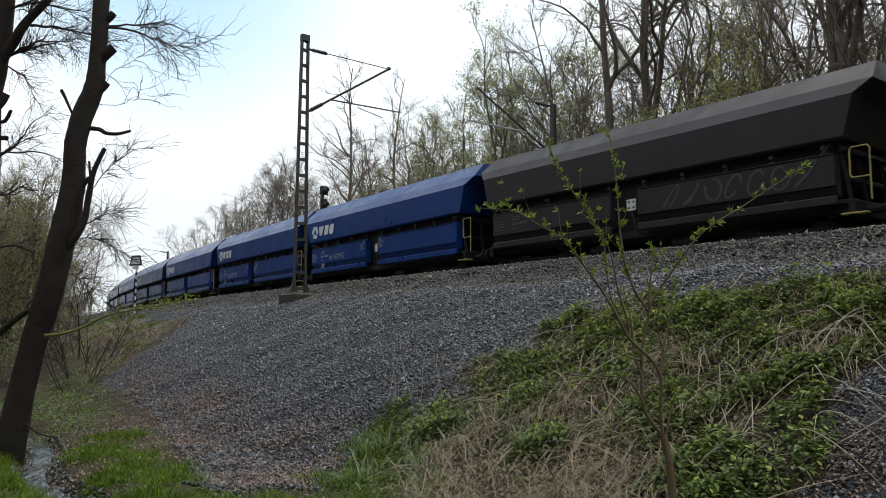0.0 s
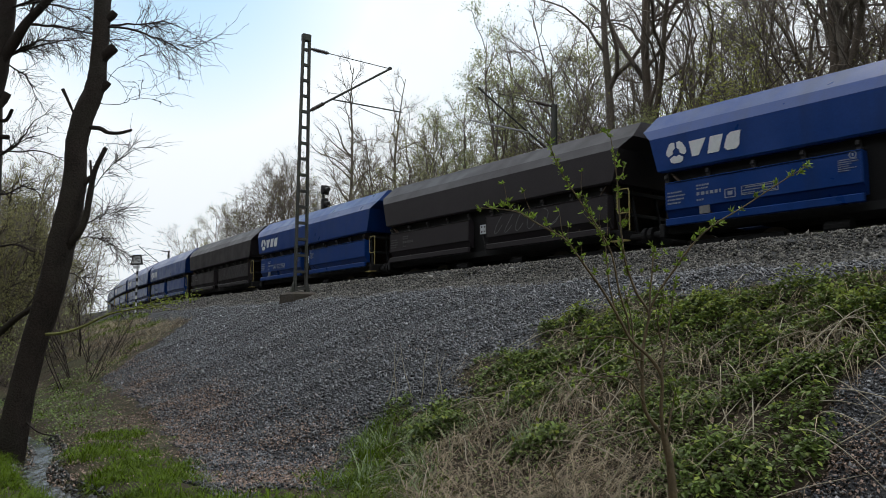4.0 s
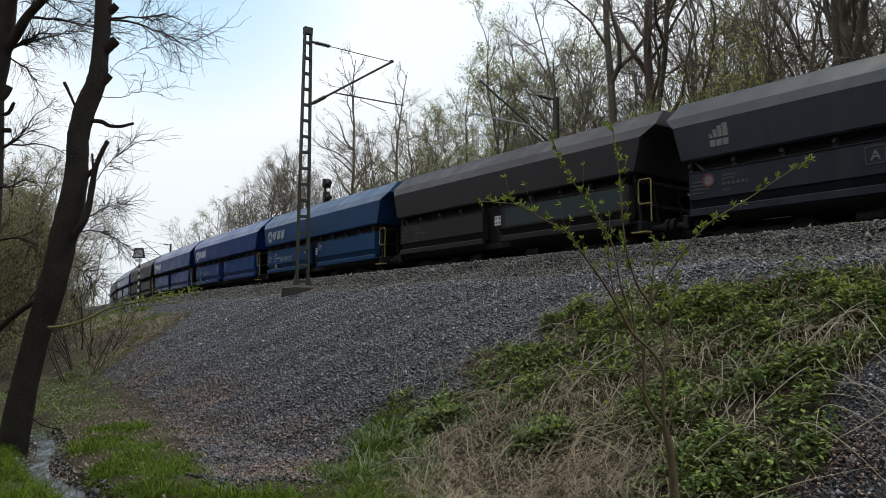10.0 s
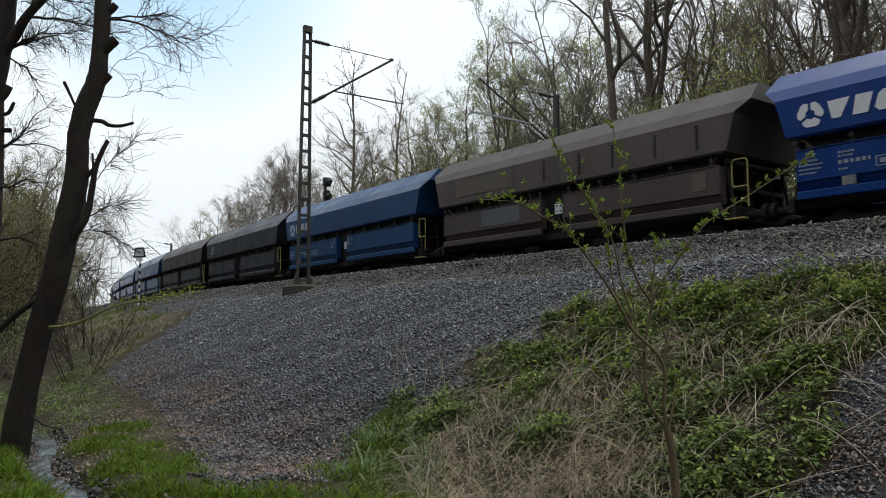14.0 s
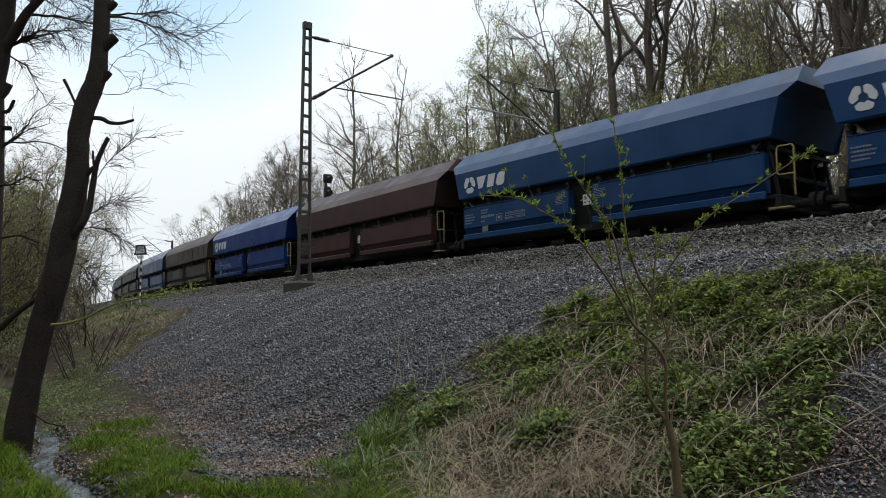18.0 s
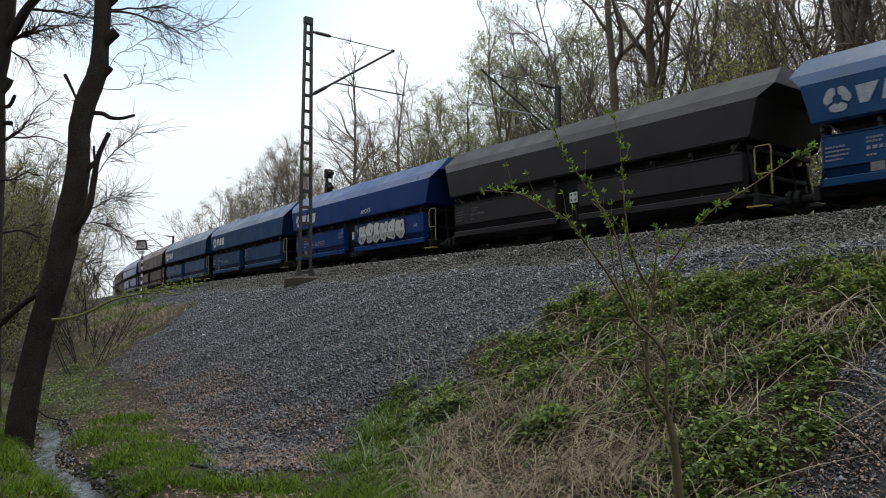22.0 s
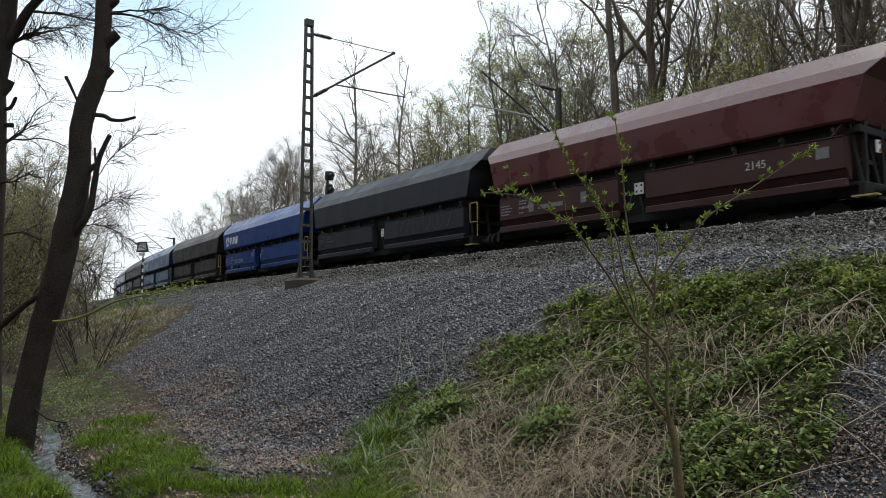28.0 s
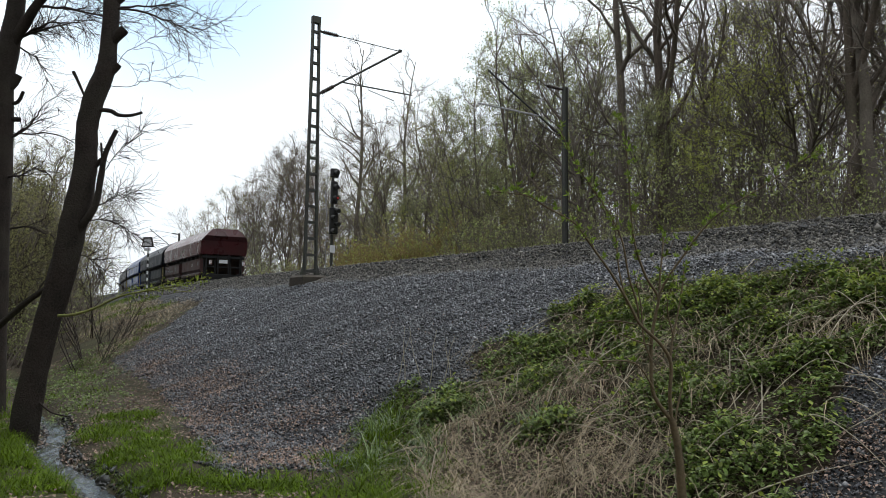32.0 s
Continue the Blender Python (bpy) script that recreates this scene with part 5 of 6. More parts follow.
# ---- the young tree on the slope ----
def tufts(name, nodes, ways, rng, per, length, material, parent):
    """Sprays of pointed leaves, several from every node."""
    n = len(nodes) * per
    base, way = np.repeat(nodes, per, 0), np.repeat(ways, per, 0)
    d = way * 0.7 + rng.normal(0, 0.62, (n, 3)) + np.array((0, 0, 0.15))
    d /= np.linalg.norm(d, axis=1)[:, None]
    side = np.cross(d, rng.normal(size=(n, 3)))
    side /= np.linalg.norm(side, axis=1)[:, None]
    up = np.cross(side, d)
    ln = (length * rng.uniform(0.5, 1.3, n))[:, None]
    rows = [base + d * ln * a + side * ln * b + up * ln * c for a, b, c in ((0.0, 0.0, 0.0), (0.38, -0.17, 0.05), (0.75, -0.12, 0.03), (1.05, 0.0, -0.08), (0.75, 0.12, 0.03), (0.38, 0.17, 0.05))]
    v = np.stack(rows, 1)
    f = np.array(((0, 1, 4, 5), (1, 2, 3, 4)))[None] + (np.arange(n) * 6)[:, None, None]
    return raw(name, v.reshape(-1, 3), f.reshape(-1, 4), material, parent)


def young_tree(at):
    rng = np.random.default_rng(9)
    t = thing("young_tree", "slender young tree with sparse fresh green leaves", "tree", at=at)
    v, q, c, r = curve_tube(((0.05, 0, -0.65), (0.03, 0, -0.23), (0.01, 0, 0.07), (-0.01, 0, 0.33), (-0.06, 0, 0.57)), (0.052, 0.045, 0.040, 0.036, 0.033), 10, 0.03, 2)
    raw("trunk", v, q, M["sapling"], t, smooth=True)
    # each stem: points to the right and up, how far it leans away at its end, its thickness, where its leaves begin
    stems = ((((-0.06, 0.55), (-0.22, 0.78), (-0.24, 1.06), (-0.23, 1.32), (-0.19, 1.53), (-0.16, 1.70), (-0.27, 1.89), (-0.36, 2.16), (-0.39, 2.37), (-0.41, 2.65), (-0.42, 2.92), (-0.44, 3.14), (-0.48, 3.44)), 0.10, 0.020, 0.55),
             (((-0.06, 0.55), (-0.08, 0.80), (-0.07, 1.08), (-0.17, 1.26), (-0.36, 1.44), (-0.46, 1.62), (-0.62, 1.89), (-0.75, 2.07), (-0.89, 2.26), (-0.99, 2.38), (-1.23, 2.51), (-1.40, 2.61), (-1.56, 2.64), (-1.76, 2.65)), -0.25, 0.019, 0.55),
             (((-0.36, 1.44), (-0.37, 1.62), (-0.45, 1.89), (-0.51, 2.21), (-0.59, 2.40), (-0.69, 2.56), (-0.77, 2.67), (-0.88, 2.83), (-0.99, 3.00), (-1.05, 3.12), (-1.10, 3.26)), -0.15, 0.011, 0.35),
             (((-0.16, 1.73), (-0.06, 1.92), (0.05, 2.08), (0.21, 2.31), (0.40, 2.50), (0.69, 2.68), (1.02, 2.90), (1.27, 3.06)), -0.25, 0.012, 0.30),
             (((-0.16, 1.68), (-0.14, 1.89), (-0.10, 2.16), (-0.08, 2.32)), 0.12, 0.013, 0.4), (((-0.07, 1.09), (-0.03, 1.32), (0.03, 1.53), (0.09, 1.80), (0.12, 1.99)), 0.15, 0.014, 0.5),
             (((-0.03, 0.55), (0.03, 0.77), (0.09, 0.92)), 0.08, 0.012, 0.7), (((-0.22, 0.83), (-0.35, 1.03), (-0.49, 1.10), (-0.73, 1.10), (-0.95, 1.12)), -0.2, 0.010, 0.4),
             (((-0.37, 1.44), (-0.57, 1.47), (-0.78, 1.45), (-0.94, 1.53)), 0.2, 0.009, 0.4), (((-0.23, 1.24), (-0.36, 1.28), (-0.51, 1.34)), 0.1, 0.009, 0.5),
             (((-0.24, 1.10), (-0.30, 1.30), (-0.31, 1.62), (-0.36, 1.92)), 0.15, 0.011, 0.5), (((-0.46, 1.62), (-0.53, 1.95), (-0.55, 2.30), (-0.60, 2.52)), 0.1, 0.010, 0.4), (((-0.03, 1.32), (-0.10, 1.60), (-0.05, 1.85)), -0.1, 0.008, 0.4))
    fine, nodes, ways = [], [], []
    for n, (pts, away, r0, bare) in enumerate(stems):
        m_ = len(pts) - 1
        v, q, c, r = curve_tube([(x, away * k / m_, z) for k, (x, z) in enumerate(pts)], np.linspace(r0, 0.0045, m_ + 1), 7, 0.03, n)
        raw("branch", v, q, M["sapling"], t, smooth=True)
        length = np.linalg.norm(np.diff(c, axis=0), axis=1).sum()
        k = max(3, int(length * (1 - bare) / 0.075))
        for f in np.linspace(bare, 1.0, k):
            f = min(0.999, f + rng.normal(0, 0.012))
            b, d, _ = along(c, f)
            w = side_way(rng, d, rng.uniform(0.5, 1.1)) + np.array((0, 0, 0.35))
            p, rr = limb(rng, b, w, rng.uniform(0.02, 0.09), 0.0032, 0.002, 2, 0.2, 0.1)
            fine += segs_of(p, rr)
            nodes += [p[1], p[2]]
            ways += [(p[2] - p[1]) / (np.linalg.norm(p[2] - p[1]) + 1e-9)] * 2
            if rng.uniform() < 0.28:
                p, rr = limb(rng, b, w, rng.uniform(0.12, 0.3), 0.004, 0.002, 5, 0.15, 0.12)
                fine += segs_of(p, rr)
                nodes.append(p[-1])
                ways.append(d)
    v, q = tubes(fine, 4)
    tagged(raw("fine_growth", v, q, M["sapling"], t), kind="stuff")
    tufts("foliage", np.array(nodes), np.array(ways), rng, 8, 0.046, M["young_leaf"], t)


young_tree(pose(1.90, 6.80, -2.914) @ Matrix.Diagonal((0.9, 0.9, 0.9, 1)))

# ---- the bank beyond the fill: thin stems, shrubs, a mossy fallen branch ----
for s, u, tall, ob in ((45, -11.0, 10.0, T_SHADE), (47, -12.0, 10.5, T_SHADE), (52, -11.2, 11.0, T_SHADE), (34, -13.2, 6.0, T_SHADE), (38, -12.6, 7.0, T_SHADE), (31, -14.0, 6.0, T_SHADE), (58, -10.4, 10.0, T_SHADE), (36, -14.5, 8.0, T_SHADE), (47, -10.5, 9.0, T_BUD[1]), (53, -9.6, 10.0, T_BUD[2]), (60, -9.0, 9.5, T_BUD[1]), (56, -11.5, 11.0, T_BUD[2]), (66, -9.0, 9.0, T_BARE[2]), (44, -12.6, 8.0, T_BARE[2]), (40, -13.2, 9.5, T_BUD[1]), (72, -8.6, 9.0, T_BUD[1]), (48, -13.5, 11.0, T_BUD[1]), (33, -13.4, 8.0, T_BUD[1]), (57, -8.8, 10.0, T_BUD[1]), (62, -10.0, 12.0, T_BUD[2]), (54, -12.5, 11.0, T_FULL[1]), (35, -15.5, 9.0, T_BUD[1]), (80, -8.0, 10.0, T_BUD[2]), (36, -14.2, 8.5, T_BUD[0])):
    plant(ob, s, u, rngw.uniform(0, 360), tall)
for s, u, tall, k in ((24.8, -12.2, 2.8, 3), (27.4, -11.0, 2.6, 3), (26.2, -11.7, 3.2, 3), (30.5, -10.8, 3.0, 3), (33, -11.0, 2.2, 0), (36, -11.3, 2.8, 0), (40, -10.6, 2.6, 1), (44, -9.6, 2.4, 0), (48, -8.6, 2.2, 1), (52, -8.0, 2.4, 0), (57, -7.6, 2.4, 2), (62, -7.2, 2.4, 0), (68, -6.9, 2.6, 1), (75, -6.6, 2.6, 0), (83, -6.4, 2.8, 0), (92, -6.4, 3.0, 1), (31, -12.6, 2.2, 1), (35, -13.4, 2.4, 1), (37, -12.0, 4.0, 0), (41, -11.2, 4.2, 2), (45, -10.4, 4.5, 0), (49, -9.6, 4.5, 1), (53, -9.0, 4.5, 0), (33, -13.2, 3.6, 1), (29, -13.8, 2.6, 1)):
    plant(SHRUBS[k], s, u, rngw.uniform(0, 360), tall)

fallen = thing("fallen_branch", "long mossy broken branch reaching over the bank", "branch", at=facing(12.3, -6.0))
v, q, c, r = curve_tube(((-0.11, 0, -1.59), (0.15, -0.05, -1.57), (0.50, -0.1, -1.47), (0.92, -0.15, -1.28), (1.35, -0.15, -1.19), (1.78, -0.2, -1.12)), (0.022, 0.022, 0.019, 0.016, 0.011, 0.005), 8, 0.05, 3)
raw("stick", v, q, M["moss"], fallen, smooth=True)
for j, (f, dx, dz) in enumerate(((0.55, 0.5, 0.22), (0.7, 0.55, 0.05), (0.8, 0.5, 0.16), (0.9, 0.4, -0.06))):
    p = c[int(f * (len(c) - 1))]
    v, q, c2, r = curve_tube(((p[0], p[1], p[2]), (p[0] + dx * 0.5, p[1], p[2] + dz * 0.7), (p[0] + dx, p[1] - 0.1, p[2] + dz)), (0.008, 0.006, 0.003), 6, 0.05, j)
    raw("side_shoot", v, q, M["moss"], fallen, smooth=True)
rgf = np.random.default_rng(41)
tips = np.stack((rgf.uniform(1.0, 2.3, 260), rgf.normal(-0.17, 0.05, 260), np.zeros(260)), -1)
tips[:, 2] = -1.27 + (tips[:, 0] - 1.0) * 0.20 + rgf.normal(0.02, 0.05, 260)
leaf_cards("foliage", tips, rgf, 0.045, M["nettle"], fallen)


# ---- grass, leaves and dead stalks ----
def ribbons(name, s, u, rng, length, width, droop, material, label, category, lift=0.0, lie=0.0):
    """Bent blades in three steps from the ground."""
    n = len(s)
    x, y = line(s, u)
    p = np.stack((x, y, ground_z(s, u) + lift), -1)
    a = rng.uniform(0, 2 * np.pi, n)
    out = np.stack((np.cos(a), np.sin(a), np.zeros(n)), -1)
    side = np.stack((-np.sin(a), np.cos(a), np.zeros(n)), -1)
    ln = length * rng.uniform(0.45, 1.25, n) * (1 + 0.6 * wave(s, u, 3.7, 2.0))
    dr = np.clip(droop * rng.uniform(0.3, 1.6, n), 0, 2.6)
    rows, pos, ang = [], p.copy(), rng.uniform(0.0, 0.5, n) + lie
    w0 = width * rng.uniform(0.6, 1.3, n)
    for k, w in enumerate((1.0, 0.9, 0.65, 0.12)):
        rows.append(pos - side * (w0 * w)[:, None])
        rows.append(pos + side * (w0 * w)[:, None])
        ang = ang + dr / 3
        pos = pos + (out * np.sin(ang)[:, None] + np.array((0, 0, 1.0)) * np.cos(ang)[:, None]) * (ln / 3)[:, None]
    v = np.stack(rows, 1)
    f = np.array(((0, 1, 3, 2), (2, 3, 5, 4), (4, 5, 7, 6)))[None] + (np.arange(n) * 8)[:, None, None]
    ob = raw(name, v.reshape(-1, 3), f.reshape(-1, 4), material)
    return tagged(ob, label, category, kind="stuff")


def blobs(s, u, places):
    """How far the points lie within round patches (place, offset, radius)."""
    d = np.zeros(np.shape(s))
    for a, b, r in places:
        d = np.maximum(d, 1.25 - np.sqrt((s - a) ** 2 + (u - b) ** 2) / r)
    return np.clip(d * 2, 0, 1)


GRASS = ((8.4, -13.9, 0.5), (9.2, -14.45, 0.5), (17.2, -13.8, 0.5), (20, -13.0, 0.6), (23, -12.6, 0.5), (25.6, -12.0, 0.5), (8.3, -12.2, 0.6), (7.3, -12.8, 0.6), (8.9, -11.7, 0.45), (8.5, -12.5, 0.55), (7.7, -12.8, 0.65), (9.3, -11.6, 0.45), (11.4, -13.9, 0.55), (12.6, -14.1, 0.6), (13.6, -14.2, 0.6), (14.8, -13.5, 0.5), (10.3, -14.4, 0.8), (9.4, -14.8, 0.7), (8.7, -14.2, 0.45), (8.0, -13.8, 0.35), (11.6, -16.0, 0.8), (9.8, -16.2, 1.0), (10.4, -15.8, 0.5), (13.0, -16.1, 0.9), (14.5, -16.4, 1.2), (7.0, -13.3, 0.7), (9.6, -11.1, 0.35), (31.5, -8.6, 0.9), (27.6, -9.6, 0.5), (26.4, -10.5, 0.4), (34, -9.4, 1.0), (38, -7.6, 1.6), (43, -7.0, 1.6), (17, -15.6, 1.5), (20, -15.0, 1.5))
GREEN = ((8.5, -11.2, 0.45), (9.3, -9.6, 0.35), (9.6, -10.8, 0.5), (8.9, -10.9, 0.5), (8.3, -9.9, 0.7), (7.4, -9.0, 0.9), (6.4, -8.5, 1.0), (5.2, -8.4, 1.1), (4.2, -8.0, 1.0), (5.0, -9.6, 0.9), (4.4, -10.6, 0.9), (4.0, -11.4, 0.9), (5.6, -10.5, 0.6), (7.6, -10.4, 0.4), (6.6, -11.2, 0.4), (10.5, -8.2, 0.25), (3.4, -7.6, 1.0), (2.4, -7.7, 1.0), (8.7, -8.6, 0.5), (7.6, -8.1, 0.5), (6.9, -9.7, 0.5), (4.5, -8.8, 0.8), (4.1, -9.3, 0.6), (3.6, -8.4, 0.7),
         (25.6, -11.8, 1.0), (23.6, -12.7, 1.2), (21.8, -12.9, 1.2), (20.2, -13.1, 1.0), (18.4, -13.4, 0.9), (16.8, -13.9, 0.8), (27.2, -11.4, 0.9), (22, -14.2, 1.2), (25, -14, 1.5))
STRAW = ((7.5, -11.3, 0.5), (7.0, -11.8, 0.8), (6.2, -11.8, 0.8), (6.8, -11.1, 0.6), (6.0, -11.0, 0.7), (5.4, -11.7, 0.6), (7.0, -10.3, 0.5), (6.0, -9.6, 0.4), (4.8, -8.9, 0.35), (6.2, -12.5, 0.6), (5.3, -10.2, 0.3), (4.4, -9.0, 0.55), (5.0, -11.4, 0.6), (7.3, -10.1, 0.5), (5.7, -9.2, 0.35), (29, -8.6, 1.4), (27.6, -9.8, 0.9), (31, -9.8, 1.6), (35, -8.4, 1.8), (26.6, -10.7, 0.7), (25.6, -11.3, 0.6), (39, -8.6, 1.6))
veg = lambda s, u: ~gravel_mask(s, u)



def clumps(s, u):
    """Low hummocks of growth, in metres."""
    return 0.85 * np.clip(0.14 + 0.16 * wave(s, u, 3.1, 0.7) + 0.08 * wave(s, u, 7.3, 2.0), 0.0, 0.4)


s_, u_, rg = scatter_points(170000, 5.5, 16, -17.4, -10.4, lambda s, u, r: (r.uniform(0, 1, len(s)) < blobs(s, u, GRASS) * (0.12 + 0.88 * smooth(-0.4, 0.3, wave(s, u, 4.3, 2.0)))) & (np.abs(u - creek_u(s)) > 0.26), 21)
ribbons("grass", s_, u_, rg, 0.20, 0.0060, 2.4, M["grass"], "lush fresh green grass tufts at the slope's foot", "grass")
s_, u_, rg = scatter_points(120000, 15, 46, -17.6, -6.8, lambda s, u, r: (r.uniform(0, 1, len(s)) < blobs(s, u, GRASS) * np.where((s < 27) & (u < -11.6), 0.28, 0.6)) & (np.abs(u - creek_u(s)) > 0.36), 27)
ribbons("grass", s_, u_, rg, 0.20, 0.008, 1.4, M["grass"], "fresh green grass on the rough bank", "grass")
TUFTS = ((8.6, -11.0, 0.55), (7.9, -11.3, 0.45), (9.1, -11.6, 0.4), (8.2, -12.3, 0.5), (7.4, -12.4, 0.4), (6.9, -11.0, 0.35), (7.3, -10.4, 0.3))
s_, u_, rg = scatter_points(26000, 6, 11, -15.4, -9.8, lambda s, u, r: (r.uniform(0, 1, len(s)) < blobs(s, u, TUFTS) * smooth(0.0, 0.55, wave(s, u, 6.1, 3.0))) & veg(s, u), 33)
ribbons("tall_grass", s_, u_, rg, 0.42, 0.0062, 2.6, M["reed"], "arching blue-green grass blades in loose tufts", "grass")
s_, u_, rg = scatter_points(100000, 2.5, 12, -13.2, -6.8, lambda s, u, r: (r.uniform(0, 1, len(s)) < (blobs(s, u, STRAW) * 0.36 * (0.25 + 1.3 * smooth(-0.1, 0.5, wave(s, u, 2.1, 9.0))) + (0.07 + 0.12 * smooth(-0.2, 0.5, wave(s, u, 1.7, 5.0))) * (s < 11) * (1 - blobs(s, u, GRASS))) * np.where(s < 12, 1, 0.35)) & veg(s, u), 22)
ribbons("dead_grass", s_, u_, rg, 0.80, 0.0040, 2.5, M["straw"], "bleached dead grass stalks lying over the slope", "dead grass", 0.03, 0.55)
s_, u_, rg = scatter_points(120000, 12, 46, -13.2, -6.8, lambda s, u, r: (r.uniform(0, 1, len(s)) < blobs(s, u, STRAW) * 0.3) & veg(s, u), 28)
ribbons("dead_grass", s_, u_, rg, 0.55, 0.005, 1.6, M["straw"], "bleached dead grass along the rough bank", "dead grass", 0.03, 0.4)
s_, u_, rg = scatter_points(205000, 0.5, 11, -13.0, -6.9, lambda s, u, r: (r.uniform(0, 1, len(s)) < blobs(s, u, GREEN) * 0.75 * smooth(0.02, 0.2, clumps(s, u)) + 0.06) & veg(s, u), 29)
x_, y_ = line(s_, u_)
low = leaf_cards("ground_leaves", np.stack((x_, y_, ground_z(s_, u_) + 0.01 + clumps(s_, u_) * rg.uniform(0.1, 1.0, len(s_)) ** 0.6 * blobs(s_, u_, GREEN)), -1), rg, 0.049, M["ivy"], upward=True, full=True)
tagged(low, "dark green ivy and bramble leaves covering the slope", "ground cover", kind="stuff")
s_, u_, rg = scatter_points(130000, 11, 28, -14.5, -6.9, lambda s, u, r: (r.uniform(0, 1, len(s)) < blobs(s, u, GREEN) * np.where(s < 12, 0.95, 0.30) * smooth(0.02, 0.20, clumps(s, u)) + 0.04) & veg(s, u), 23)
x_, y_ = line(s_, u_)
low = leaf_cards("ground_leaves", np.stack((x_, y_, ground_z(s_, u_) + 0.01 + clumps(s_, u_) * rg.uniform(0.1, 1.0, len(s_)) ** 0.6 * blobs(s_, u_, GREEN)), -1), rg, 0.055, M["ivy"], upward=True)
tagged(low, "dark green ivy and bramble leaves covering the slope", "ground cover", kind="stuff")
s_, u_, rg = scatter_points(70000, 0.5, 14, -12.5, -6.9, lambda s, u, r: (r.uniform(0, 1, len(s)) < blobs(s, u, GREEN) * (0.22 + 0.6 * smooth(-9.6, -8.0, u)) * smooth(0.05, 0.22, clumps(s, u))) & veg(s, u), 24)
x_, y_ = line(s_, u_)
top = leaf_cards("nettle_leaves", np.stack((x_, y_, ground_z(s_, u_) + clumps(s_, u_) * 1.05 + rg.uniform(-0.03, 0.08, len(s_))), -1), rg, 0.060, M["nettle"], upward=True)
tagged(top, "bright green young nettle leaves on the slope", "ground cover", kind="stuff")
s_, u_, rg = scatter_points(210000, 1, 30, -17, -8.5, lambda s, u, r: r.uniform(0, 1, len(s)) < np.where(gravel_mask(s, u), 1.15 * smooth(-10.7, -12.3, u - 0.1 * (s - 12)) * (0.25 + 0.9 * smooth(-0.3, 0.5, wave(s, u, 1.3, 6.0))) + 0.025, 0.36) * np.where(s < 18, 1, 0.75) * (1 - 0.93 * blobs(s, u, GRASS)) * (1 - 0.7 * blobs(s, u, GREEN)) * smooth(-17.0, -15.8, u) * (1 - smooth(25, 30, s)), 25)
x_, y_ = line(s_, u_)
lit = leaf_cards("dead_leaves", np.stack((x_, y_, ground_z(s_, u_) + rg.uniform(0.02, 0.06, len(s_))), -1), rg, 0.040, M["litter"], upward=True)
tagged(lit, "brown dead leaves strewn over stones and soil", "leaf litter", kind="stuff")

s_, u_, rg = scatter_points(15000, 1.5, 4.4, -12.0, -9.4, lambda s, u, r: gravel_mask(s, u) & (r.uniform(0, 1, len(s)) < (0.2 + 0.8 * smooth(-9.8, -10.8, u)) * (0.4 + 0.6 * smooth(-0.2, 0.4, wave(s, u, 2.2, 4.0)))), 26)
x_, y_ = line(s_, u_)
lit = leaf_cards("dead_leaves", np.stack((x_, y_, ground_z(s_, u_) + rg.uniform(0.01, 0.05, len(s_))), -1), rg, 0.034, M["litter"], upward=True)
tagged(lit, "brown dead leaves heaped over fine stones", "leaf litter", kind="stuff")

# long pale canes arching over the slope
for i in range(105):
    rgc = np.random.default_rng(300 + i)
    s, u = rgc.uniform(2.5, 9.0), rgc.uniform(-12.2, -7.8)
    if gravel_mask(s, u):
        continue
    x, y = line(s, u)
    a, ln = rgc.uniform(0, 6.28), rgc.uniform(0.5, 1.9)
    h = rgc.uniform(0.03, 0.18)
    cane = thing("bramble_cane", "pale dry bramble cane arching over the slope", "bramble", "bramble canes", at=pose(float(x), float(y), float(ground_z(s, u))))
    ex, ey = math.cos(a) * ln, math.sin(a) * ln
    du = ex * NOR0[0] + ey * NOR0[1]
    v, q, c, r = curve_tube(((0, 0, -0.05), (ex * 0.25, ey * 0.25, h + du * 0.12), (ex * 0.6, ey * 0.6, h * 1.1 + du * 0.3), (ex, ey, 0.03 + du * 0.48)), (0.0075, 0.0065, 0.005, 0.0025), 5, 0.0, i)
    raw("stem", v, q, M["cane"], cane)
